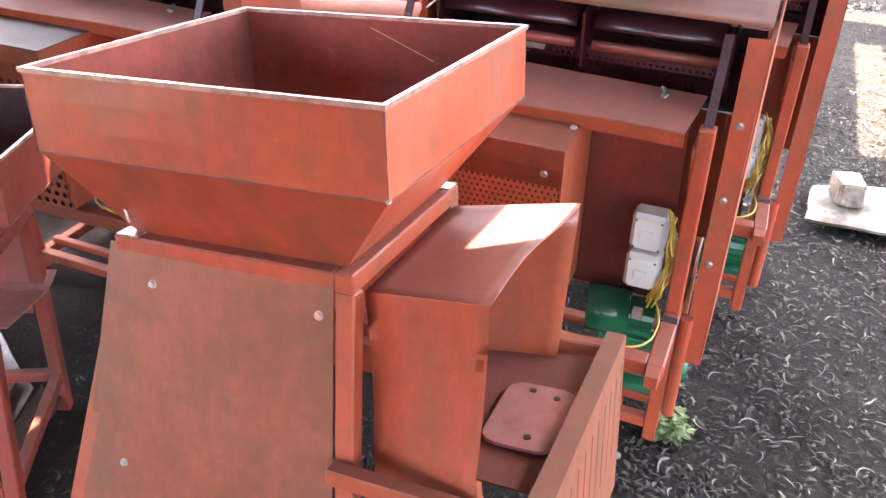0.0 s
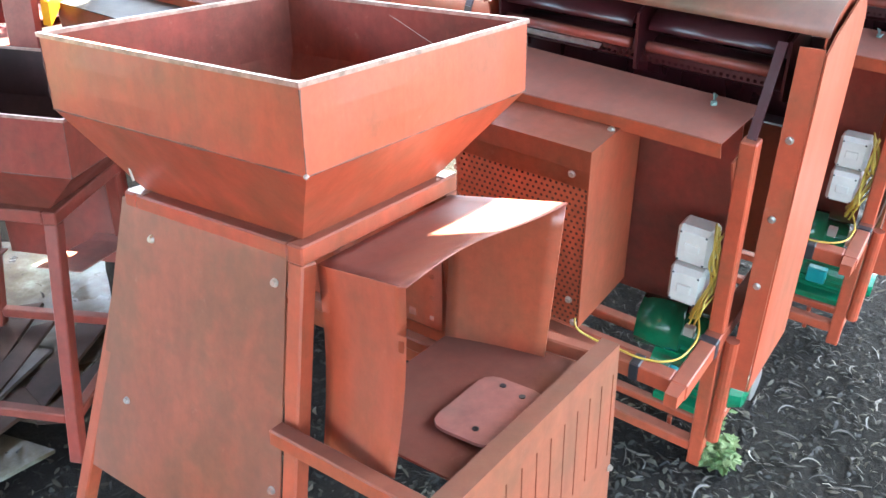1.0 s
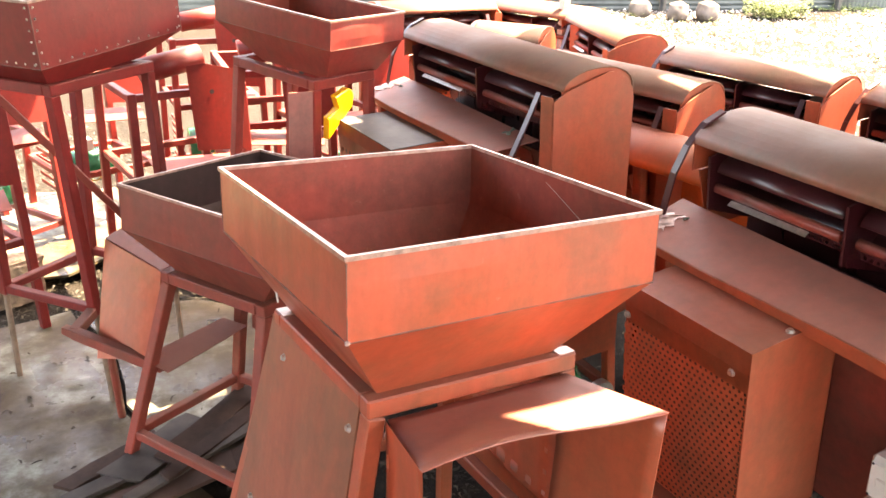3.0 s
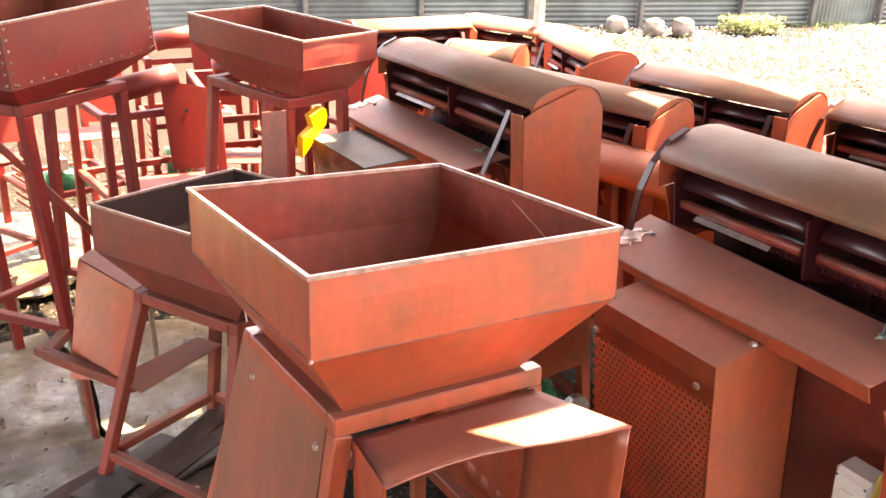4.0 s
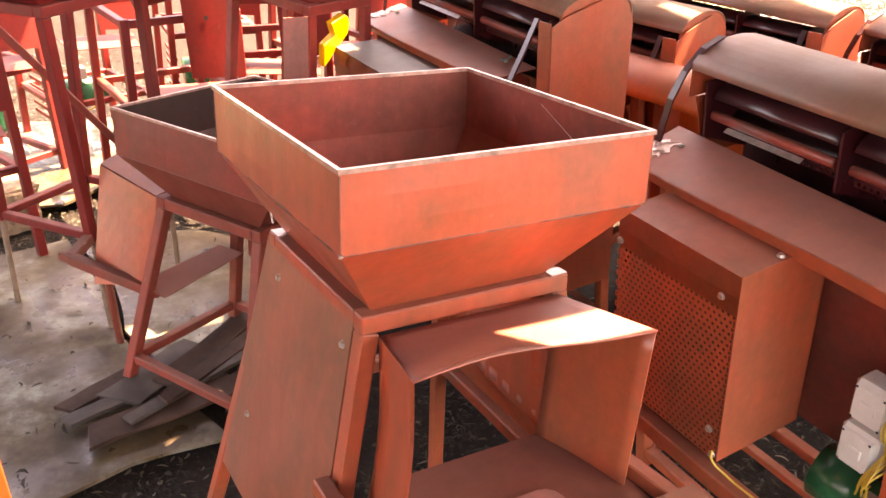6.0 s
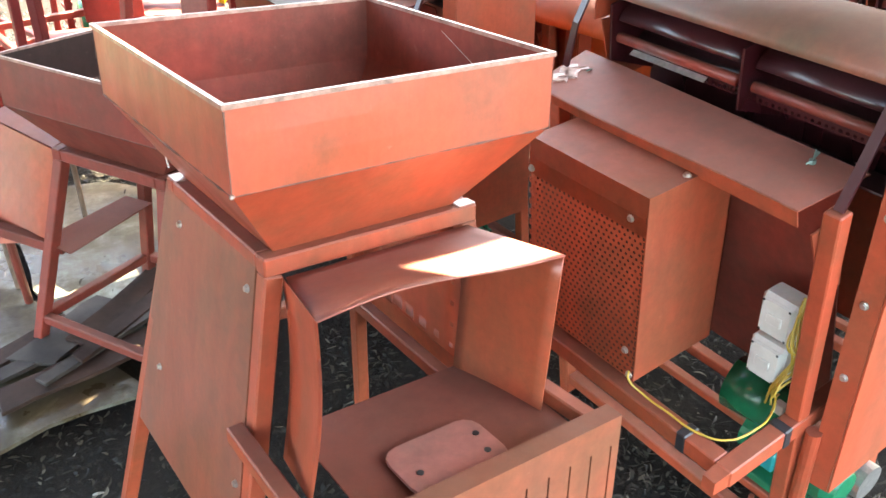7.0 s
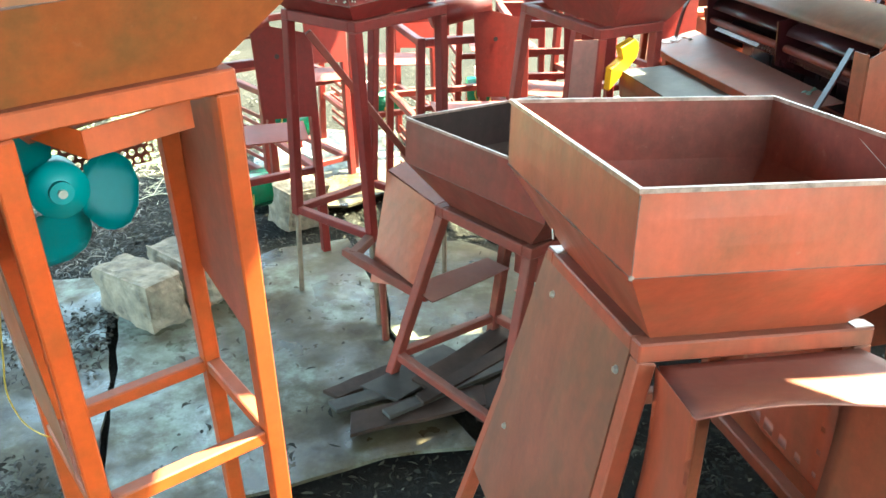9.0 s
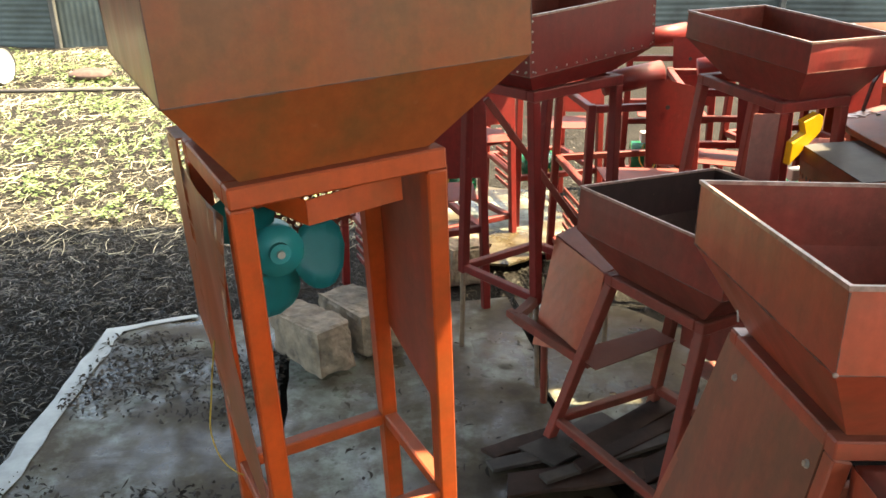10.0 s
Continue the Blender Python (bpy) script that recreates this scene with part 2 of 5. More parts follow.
# ---------------------------------------------------------------- feed mills
def hopper(parent, mat, w, d, rim, low, bottom, bz, t=0.003, rivets=False, weld=True, back=(0.0, 0.0), place=None, inner=None):
    """Open-topped sheet-metal hopper: an upright band over a funnel. bottom: x0, x1, y0, y1 of its mouth."""
    ring = bmesh.new()
    e = 0.0035
    bx, bz2 = back
    loops = [[ring.verts.new((x, y, z + q)) for x, y, q in ((-o, -o, 0), (w + o, -o, 0), (w + o + bx, d + o, bz2), (-o + bx, d + o, bz2))] for o, z in ((e, rim - e), (e, rim + e), (-e, rim + e), (-e, rim - e))]
    for s in range(4):
        for q in range(4):
            a, b = loops[s], loops[(s + 1) % 4]
            ring.faces.new((a[q], a[(q + 1) % 4], b[(q + 1) % 4], b[q]))
    hop = part("hopper", ring, RIM, parent, "open sheet-metal feed hopper with worn rim, paled for skylight")
    if place:
        hop.matrix_local = place
    top = [(0, 0, 0), (w, 0, 0), (w + bx, d, bz2), (bx, d, bz2)]
    x0, x1, y0, y1 = bottom
    mouth = [(x0, y0), (x1, y0), (x1, y1), (x0, y1)]
    for i in range(4):
        j = (i + 1) % 4
        (ax, ay, az), (bx1, by1, bz1) = top[i], top[j]
        a, b = (ax, ay), (bx1, by1)
        nrm = Vector((by1 - ay, ax - bx1, 0)).normalized()
        amp = 0.002

        def dent(u, v, nrm=nrm, amp=amp):
            return nrm * (amp * math.sin(u * 3.1) * math.sin(v * 3.1) * (1 + math.sin(7 * u)))

        two_sided(part("band_panel", solid_patch([(*a, low + az), (*b, low + bz1), (*b, rim + bz1), (*a, rim + az)], 8, 3, dent, t), mat, hop), nrm, inner)
        two_sided(part("funnel_panel", solid_patch([(*mouth[i], bz), (*mouth[j], bz), (*b, low + bz1), (*a, low + az)], 6, 4, lambda u, v: Vector((0, 0, 0)), t), mat, hop), nrm, inner)
        if weld:
            part("weld_seam", seam(Vector((*a, low + az)) + nrm * 0.0005, Vector((*b, low + bz1)) + nrm * 0.0005, 0.0013), WELD, hop, "uneven dark weld seam")
            part("weld_seam", seam(Vector((*a, low + az)) + nrm * 0.0005, Vector((*a, rim + az - 0.006)) + nrm * 0.0005), WELD, hop)
        if rivets:
            heads = []
            for k in range(13):
                p = Vector((*a, low + 0.012)).lerp(Vector((*b, low + 0.012)), (k + 0.5) / 13) + nrm * 0.002
                heads.append(rod(p, p + nrm * 0.003, 0.004, 6, 0.002))
            for k in range(6):
                for e in (a, b):
                    c = Vector((*(b if e is a else a), 0))
                    p = Vector((*e, low + (rim - low) * (k + 0.5) / 6)) + (c - Vector((*e, 0))).normalized() * 0.012 + nrm * 0.002
                    heads.append(rod(p, p + nrm * 0.003, 0.004, 6, 0.002))
            part("rivet_row", join(*heads), STEEL, hop, "row of pale rivets")["kind"] = "stuff"
    return hop


def seam(p0, p1, r=0.0011):
    """A weld seam of uneven thickness between two corners of sheet metal."""
    n = max(8, int((p1 - p0).length / 0.02))
    d = (p1 - p0).normalized()
    s = d.orthogonal().normalized()
    t = d.cross(s)
    bm = bmesh.new()
    rings = []
    for i in range(n + 1):
        k = r * random.choice((0.2, 0.4, 0.6, 0.8, 1.0, 1.6))
        rings.append([bm.verts.new(p0.lerp(p1, i / n) + (s * math.cos(a) + t * math.sin(a)) * k) for a in (0.0, 1.57, 3.14, 4.71)])
    for a, b in zip(rings, rings[1:]):
        for q in range(4):
            bm.faces.new((a[q], a[(q + 1) % 4], b[(q + 1) % 4], b[q]))
    return bm


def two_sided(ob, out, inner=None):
    """Bare, dusty coating, darkened for shade, on the faces that look into the hopper."""
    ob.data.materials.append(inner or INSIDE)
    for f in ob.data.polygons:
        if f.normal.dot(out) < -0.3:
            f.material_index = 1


def solid_patch(corners, nu, nv, lift, thick):
    """A bent plate with its thickness set along the mean normal."""
    c = [Vector(p) for p in corners]
    nrm = ((c[1] - c[0]).cross(c[3] - c[0])).normalized()
    bm = bmesh.new()
    g = []
    for k in (0, 1):
        g.append([[bm.verts.new(c[0] * (1 - i / nu) * (1 - j / nv) + c[1] * (i / nu) * (1 - j / nv) + c[2] * (i / nu) * (j / nv) + c[3] * (1 - i / nu) * (j / nv)
                                + Vector(lift(i / nu, j / nv)) - nrm * thick * k) for j in range(nv + 1)] for i in range(nu + 1)])
    for i in range(nu):
        for j in range(nv):
            q = [(i, j), (i + 1, j), (i + 1, j + 1), (i, j + 1)]
            bm.faces.new([g[0][a][b] for a, b in q])
            bm.faces.new([g[1][a][b] for a, b in q][::-1])
    rim = [(i, 0) for i in range(nu)] + [(nu, j) for j in range(nv)] + [(i, nv) for i in range(nu, 0, -1)] + [(0, j) for j in range(nv, 0, -1)]
    for k in range(len(rim)):
        a, b = rim[k], rim[(k + 1) % len(rim)]
        bm.faces.new((g[0][b[0]][b[1]], g[0][a[0]][a[1]], g[1][a[0]][a[1]], g[1][b[0]][b[1]]))
    return bm


def stand(parent, mat, top, foot, z, floor=0.0, tube=0.032, brace=None, pipes=False):
    """Frame of square tube. top and foot: four corners front-left, front-right, back-right, back-left."""
    T = [Vector((*p, z)) for p in top]
    F = [Vector((*p, floor)) for p in foot]
    for i in range(4):
        j = (i + 1) % 4
        d = (T[j] - T[i]).normalized()
        e = tube * 0.5 if i % 2 == 0 else -tube * 0.5
        part("top_rail", bar(T[i] - d * e, T[j] + d * e, tube, tube, 0.003), mat, parent)
    for a, b in zip(T, F):
        if pipes:
            c = a.lerp(b, (z - brace + 0.02) / (z - floor))
            leg = part("leg", bar(a - Vector((0, 0, tube * 0.5)), c, tube, tube, 0.003, up=(0, 1, 0)), mat, parent)
            part("screw_foot", rod(c + Vector((0, 0, 0.03)), b, 0.010, 10), WOOD, leg, "thin rusty pipe foot")
        else:
            part("leg", bar(a - Vector((0, 0, tube * 0.5)), b, tube, tube, 0.003, up=(0, 1, 0)), mat, parent)
    if brace is not None:
        k = (z - brace) / (z - floor)
        B = [a.lerp(b, k) for a, b in zip(T, F)]
        for i in range(4):
            j = (i + 1) % 4
            d = (B[j] - B[i]).normalized() * tube * 0.5
            part("brace", bar(B[i] + d, B[j] - d, tube * 0.85, tube * 0.85, 0.003), mat, parent)
    return T, F


# the mill in the middle of the yard, leaning slightly on the soft ground
MA = Matrix(((0.9990, -0.0020, 0.0448, 0), (-0.0020, 0.9960, 0.0895, 0), (-0.0448, -0.0895, 0.9950, 0.04), (0, 0, 0, 1)))
mill_a = thing("feed_mill", MA, "red painted steel feed mill with wide square hopper on soil", "feed mill", "feed mills")
hopper(mill_a, RED, 0.54, 0.56, 1.233, 1.114, (0.105, 0.435, 0.128, 0.505), 0.955, back=(-0.006, 0.008))
A_TOP = [(0.092, 0.118), (0.462, 0.118), (0.462, 0.52), (0.092, 0.52)]
A_FOOT = [(-0.055, 0.115), (0.60, 0.115), (0.60, 0.76), (-0.055, 0.80)]
stand(mill_a, RED, A_TOP, A_FOOT, 0.944, 0.02)


def on_left(y, z, out=0.018):
    """A point on the outer face of the mill's left side."""
    return Vector((0.092 - (0.944 - z) * 0.159 - out, y, z))


part("side_panel", sheet([on_left(0.136, 0.947, 0.013), on_left(0.136, 0.36, 0.013), on_left(0.675, 0.36, 0.013), on_left(0.545, 0.947, 0.013)], 0.003), PANEL, mill_a, "scuffed flat side panel")
for y, z in ((0.159, 0.89), (0.155, 0.528), (0.464, 0.888), (0.55, 0.55)):
    bolt(mill_a, on_left(y, z, 0.0145), (-1, 0, 0.16), 0.006)
part("side_panel", sheet([(0.485, 0.12, 0.93), (0.56, 0.12, 0.45), (0.56, 0.64, 0.45), (0.485, 0.54, 0.93)], 0.003), RED, mill_a)
# discharge hood at the front
part("hood", patch([(0.109, 0.100, 0.924), (0.455, 0.100, 0.926), (0.477, -0.126, 0.953), (0.054, -0.114, 0.968)], 14, 8,
                   lambda u, v: (0, 0, v * (0.012 * math.sin(math.pi * u) + 0.006 * math.sin(2 * math.pi * u)) - 0.010 * math.sin(math.pi * v) * (1 - u))), TABLE, mill_a, "buckled sheet hood with a bright upper face", True)
part("chute_side", patch([(0.104, 0.100, 0.925), (0.055, -0.112, 0.966), (0.037, -0.093, 0.655), (0.075, 0.09, 0.60)], 8, 8,
                         lambda u, v: (0.012 * math.sin(math.pi * v), 0, 0)), RED, mill_a, "bent cheek plate of the chute", True)
part("chute_side", solid_patch([(0.458, 0.10, 0.925), (0.477, -0.124, 0.950), (0.483, -0.085, 0.565), (0.43, 0.10, 0.60)], 8, 8, lambda u, v: Vector((0.006 * math.sin(3 * u) * v, 0, 0)), 0.003), RED, mill_a, "", True)
part("throat_plate", patch([(0.472, 0.135, 0.90), (0.468, 0.42, 0.90), (0.468, 0.42, 0.645), (0.470, 0.135, 0.62)], 6, 6, lambda u, v: (-0.003 * math.sin(math.pi * u), 0, 0)), RED, mill_a, "curved inner throat plate", True)
# motor bed, arms and slotted guard
part("arm", bar((0.012, 0.13, 0.655), (0.012, -0.19, 0.645), 0.03, 0.03), RED, mill_a)
part("arm", bar((0.50, 0.13, 0.655), (0.525, -0.19, 0.645), 0.03, 0.03), RED, mill_a)
part("inner_rail", bar((0.427, 0.535, 0.622), (0.434, 0.09, 0.597), 0.028, 0.028), RED, mill_a)
part("inner_rail", bar((0.10, 0.54, 0.60), (0.45, 0.54, 0.60), 0.03, 0.03), RED, mill_a)
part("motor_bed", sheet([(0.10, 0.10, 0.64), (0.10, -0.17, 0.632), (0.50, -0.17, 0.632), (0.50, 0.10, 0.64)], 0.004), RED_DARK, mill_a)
wire([(0.5345, 0.17, 1.165), (0.5345, 0.25, 1.20), (0.5345, 0.31, 1.226)], 0.0004, GREYBOX, "strand", mill_a, "pale loose strand inside the hopper")
wire([(0.02, 0.50, 1.115), (0.06, 0.50, 1.06), (0.07, 0.49, 0.99)], 0.002, GREYBOX, "strand", mill_a)
# rail ends capped in a pale colour that stands for sunlight, and weld blobs
part("sunlit_end", box((0.078, 0.488, 0.9605), (0.106, 0.530, 0.9625), 0), RIM, mill_a, "end of the top rail, pale in place of sunlight")
part("sunlit_end", box((0.442, 0.104, 0.9605), (0.476, 0.130, 0.9625), 0), RIM, mill_a)
for q in ((0, 0, 1.114),):
    blob = bmesh.new()
    bmesh.ops.create_icosphere(blob, subdivisions=2, radius=0.0042)
    for v in blob.verts:
        v.co = v.co * (1 + 0.3 * noise.noise(v.co * 300 + Vector(q))) + Vector(q)
    part("weld_blob", blob, RIM, mill_a, "pale weld blob", True)


def slotted_guard(parent, mat, x0, x1, y, z0, z1, slots, s0, s1):
    """A plate with narrow upright slots, and a folded top edge."""
    xs = [x0]
    for k in range(slots):
        c = x0 + (x1 - x0) * (k + 0.6) / slots
        xs += [c - 0.002, c + 0.002]
    xs.append(x1)
    zs = [z0, s0, s1, z1]
    bm = bmesh.new()
    g = [[bm.verts.new((x, y, z)) for z in zs] for x in xs]
    for i in range(len(xs) - 1):
        for j in range(3):
            if not (j == 1 and i % 2 == 1):
                bm.faces.new((g[i][j], g[i + 1][j], g[i + 1][j + 1], g[i][j + 1]))
    back = [bm.verts.new((x, y + 0.036, z1 + 0.002)) for x in xs]
    for i in range(len(xs) - 1):
        bm.faces.new((g[i][3], g[i + 1][3], back[i + 1], back[i]))
    bmesh.ops.recalc_face_normals(bm, faces=bm.faces)
    bmesh.ops.solidify(bm, geom=list(bm.faces), thickness=0.004)
    return part("guard", bm, mat, parent, "slotted belt guard with folded top edge")


slotted_guard(mill_a, PANEL, 0.0, 0.562, -0.205, 0.30, 0.662, 12, 0.42, 0.605)
bolt(mill_a, (0.553, -0.208, 0.385), (0, -1, 0), 0.006)
rp = []
for cx, cy, a0 in ((0.21, -0.075, 90), (0.21, -0.14, 180), (0.33, -0.14, 270), (0.33, -0.075, 0)):
    for k in range(4):
        a = radians(a0 + k * 30)
        rp.append((cx + 0.03 * math.cos(a), cy + 0.03 * math.sin(a), 0.645))
part("motor_plate", sheet(rp, 0.006), PLATE, mill_a, "loose motor plate with rounded corners")
for x, y in ((0.21, -0.12), (0.34, -0.09), (0.33, -0.135)):
    part("bolt_hole", rod((x, y, 0.6475), (x, y, 0.6495), 0.006, 10), BLACK, mill_a)


# ---------------------------------------------------------------- threshers
NUT = plain("tarnished_nut", (0.16, 0.22, 0.19), 0.5, 0.5, 0.3, 60)


def perforated(x, v0, v1, z0, z1, pitch, hole):
    """A sheet in the plane u = x with staggered round holes."""
    bm = bmesh.new()
    nz, ny = int(round((z1 - z0) / pitch)), int(round((v1 - v0) / pitch))
    for i in range(nz):
        for j in range(ny):
            cy = v0 + (j + (0.5 if i % 2 == 0 else 0.95)) * (v1 - v0) / ny
            a0, a1 = v0 + j * (v1 - v0) / ny, v0 + (j + 1) * (v1 - v0) / ny
            cy = min(max(cy, a0 + hole), a1 - hole) if i % 2 == 0 else (a0 + a1) / 2
            if i % 2 == 0:
                a0, a1, cy = a0 - pitch / 2, a1 - pitch / 2, cy - pitch / 2
            cz, b0, b1 = z0 + (i + 0.5) * (z1 - z0) / nz, z0 + i * (z1 - z0) / nz, z0 + (i + 1) * (z1 - z0) / nz
            out = [(a1, b0), (a1, b1), (a0, b1), (a0, b0)]
            ring = [bm.verts.new((x, cy + hole * math.cos(radians(45 * k)), cz + hole * math.sin(radians(45 * k)))) for k in range(8)]
            o = [bm.verts.new((x, p, q)) for p, q in out]
            bm.faces.new((o[0], o[1], ring[1], ring[0], ring[7]))
            bm.faces.new((o[1], o[2], ring[3], ring[2], ring[1]))
            bm.faces.new((o[2], o[3], ring[5], ring[4], ring[3]))
            bm.faces.new((o[3], o[0], ring[7], ring[6], ring[5]))
    return bm


def arc_hood(u0, u1, z_lip, z_top, z_back, v0, v1, seg=14):
    """A barrel-shaped cover, open at the front below its lip."""
    prof = []
    for k in range(seg + 1):
        a = math.pi * (0.93 - 0.93 * k / seg)
        prof.append(((u0 + u1) / 2 + (u1 - u0) / 2 * math.cos(a), z_lip + (z_top - z_lip) * math.sin(a) ** 0.75))
    prof.append((u1, z_back))
    bm = bmesh.new()
    c = ((u0 + u1) / 2, z_lip - 0.05)
    rows = []
    for k in (0, 1):
        for v in (v0, v1):
            rows.append([bm.verts.new((c[0] + (p[0] - c[0]) * (1 - 0.03 * k), v, c[1] + (p[1] - c[1]) * (1 - 0.03 * k))) for p in prof])
    for i in range(len(prof) - 1):
        bm.faces.new((rows[0][i], rows[0][i + 1], rows[1][i + 1], rows[1][i]))
        bm.faces.new((rows[2][i + 1], rows[2][i], rows[3][i], rows[3][i + 1]))
        bm.faces.new((rows[0][i + 1], rows[0][i], rows[2][i], rows[2][i + 1]))
        bm.faces.new((rows[1][i], rows[1][i + 1], rows[3][i + 1], rows[3][i]))
    bm.faces.new((rows[0][0], rows[1][0], rows[3][0], rows[2][0]))
    bm.faces.new((rows[1][-1], rows[0][-1], rows[2][-1], rows[3][-1]))
    return bm


def hood_cap(u0, u1, z_lip, z_top, v, seg=14):
    """A flat plate that closes the end of a barrel-shaped cover."""
    pts = [(u1 - 0.004, v, z_lip - 0.04), (u0 + 0.004, v, z_lip - 0.04)]
    for k in range(seg + 1):
        a = math.pi * (0.93 - 0.93 * k / seg)
        pts.append(((u0 + u1) / 2 + (u1 - u0 - 0.008) / 2 * math.cos(a), v, z_lip + (z_top - z_lip - 0.004) * math.sin(a) ** 0.75))
    return sheet(pts, 0.004)


def end_panel(u0, u1, z0, z1, v, t=0.004, shift=0.0):
    """An end plate with a rounded top, running down to a chute."""
    pts = [(u0 + shift, v, z0), (u1 + shift, v, z0), (u1, v, z1 - 0.09)]
    for k in range(1, 8):
        a = radians(90 * k / 8)
        pts.append((u1 - 0.10 + 0.10 * math.cos(a), v, z1 - 0.09 + 0.09 * math.sin(a)))
    pts += [(u1 - 0.10, v, z1), (u0 + 0.05, v, z1 - 0.035), (u0, v, z1 - 0.06)]
    return sheet(pts, t)


def thresher(name, m, label, k=1.0, motor=True, fan_box=True, mat=None, near=True, box_u=-0.345, cover=False, box_top=None):
    """A grain thresher: frame, drum under a barrel hood, feed table, fan housing, motor. u: from the front to the back; v: along it; k stretches it."""
    mat = mat or RED
    th = thing(name, m, label, "thresher", "threshers")
    VP, VL, VH, VT0, VT1 = -0.45 * k, 0.36 * k, 0.36 * k, -0.318 * k, 0.40 * k
    for v in (-VL, VL):
        part("leg", bar((-0.105, v, 0.0), (-0.165, v, 1.0), 0.036, 0.036, 0.003, up=(0, 1, 0)), mat, th)
        part("leg", bar((0.27, v, 0.0), (0.20, v, 1.0), 0.036, 0.036, 0.003, up=(0, 1, 0)), mat, th)
        part("base_rail", bar((-0.085, v, 0.05), (0.25, v, 0.05), 0.034, 0.036), mat, th)
        part("middle_rail", bar((-0.365, v, 0.466), (0.22, v, 0.466), 0.04, 0.045, hollow=True), mat, th)
    for z, u in ((0.06, -0.105), (0.06, 0.265)):
        part("base_rail", bar((u, -VL + 0.018, z), (u, VL - 0.018, z), 0.034, 0.034), mat, th)
    part("middle_rail", bar((-0.345, -VL + 0.02, 0.466), (-0.345, VL - 0.02, 0.466), 0.04, 0.045), mat, th)
    # feed table with a folded front lip
    wavy = lambda u, v: (0, 0, 0.006 * math.sin(5 * v + 1) * (1 - u))
    part("feed_table", patch([(-0.218, VT0, 0.998), (-0.045, VT0 - 0.02, 1.02), (-0.045, VT1, 1.04), (-0.218, VT1 - 0.01, 1.012)], 4, 14, wavy), TABLE, th, "dusty sloping feed table")
    part("table_lip", solid_patch([(-0.219, VT0, 0.998), (-0.208, VT0, 0.966), (-0.208, VT1 - 0.01, 0.979), (-0.219, VT1 - 0.01, 1.012)], 1, 14, wavy, 0.003), mat, th)
    part("worn_end", patch([(-0.17, VT1 - 0.07, 1.0185), (-0.10, VT1 - 0.06, 1.0305), (-0.11, VT1 - 0.015, 1.0315), (-0.19, VT1 - 0.02, 1.0185)], 5, 5, lambda u, v: (0.008 * math.sin(9 * v), 0.010 * math.sin(11 * u), 0.0)), RIM, th, "pale worn corner of the table")
    for v in (-0.247 * k, 0.332 * k):
        part("wing_nut", join(rod((-0.085, v, 1.012), (-0.085, v, 1.026), 0.007, 8), sheet([(-0.085, v, 1.024), (-0.105, v - 0.012, 1.034), (-0.112, v - 0.004, 1.028)], 0.003), sheet([(-0.085, v, 1.024), (-0.062, v + 0.012, 1.034), (-0.058, v + 0.003, 1.028)], 0.003)), NUT, th, "dull greenish wing nut")
    # hood and ends
    part("hood", arc_hood(-0.07, 0.19, 1.172, 1.25, 1.135, VP + 0.008, VH), HOOD, th, "barrel-shaped sheet hood with a film of dust", True)
    part("hood_end", hood_cap(-0.07, 0.19, 1.172, 1.25, VP + 0.014), mat, th)
    part("hood_end", hood_cap(-0.07, 0.19, 1.172, 1.25, VH - 0.006), mat, th)
    part("hood_end", sheet([(-0.045, VH - 0.006, 1.128), (0.185, VH - 0.006, 1.128), (0.19, VH - 0.006, 0.97), (-0.01, VH - 0.006, 0.97)], 0.004), mat, th)
    part("end_panel", end_panel(-0.10, 0.185, 0.30, 1.235, VP), mat, th, "tall end panel with a rounded top")
    part("end_flange", sheet([(-0.10, VP + 0.003, 0.30), (-0.10, VP + 0.003, 1.185), (-0.106, VP + 0.05, 1.185), (-0.106, VP + 0.05, 0.30)], 0.004), mat, th)
    arc = [(-0.125, 1.02), (-0.12, 1.06), (-0.105, 1.13), (-0.075, 1.19), (-0.03, 1.235), (0.02, 1.255)]
    part("strap", join(*[bar((a[0], 0.385 * k - 0.03 * q / 5, a[1]), (b[0], 0.385 * k - 0.03 * (q + 1) / 5, b[1]), 0.005, 0.018, 0, up=(0, 1, 0)) for q, (a, b) in enumerate(zip(arc, arc[1:]))]), MAROON, th, "curved flat strap")
    arc = [(-0.165, 1.0), (-0.115, 1.09), (-0.072, 1.175)]
    part("strap", join(*[bar((a[0], -VL, a[1]), (b[0], -VL, b[1]), 0.006, 0.02, 0, up=(0, 1, 0)) for a, b in zip(arc, arc[1:])]), MAROON, th)
    if near:
        for z in (0.99, 0.80, 0.62):
            bolt(th, (-0.108, VP + 0.03, z), (-1, 0, 0), 0.007)
    # inside of the drum housing, its shade held in the maroon
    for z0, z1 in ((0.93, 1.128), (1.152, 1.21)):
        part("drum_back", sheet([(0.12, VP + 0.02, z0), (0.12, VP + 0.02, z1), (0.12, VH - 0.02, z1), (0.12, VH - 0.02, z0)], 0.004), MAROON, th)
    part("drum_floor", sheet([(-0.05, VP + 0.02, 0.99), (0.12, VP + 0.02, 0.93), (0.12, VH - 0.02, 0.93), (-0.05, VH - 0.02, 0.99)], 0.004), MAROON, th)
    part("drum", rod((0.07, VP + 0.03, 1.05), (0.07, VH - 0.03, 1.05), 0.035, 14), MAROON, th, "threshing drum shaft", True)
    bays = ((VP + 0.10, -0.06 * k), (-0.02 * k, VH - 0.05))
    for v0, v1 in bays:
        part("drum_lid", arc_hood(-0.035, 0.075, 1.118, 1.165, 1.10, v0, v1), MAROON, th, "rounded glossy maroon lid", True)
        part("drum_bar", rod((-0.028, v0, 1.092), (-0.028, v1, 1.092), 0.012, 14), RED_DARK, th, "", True)
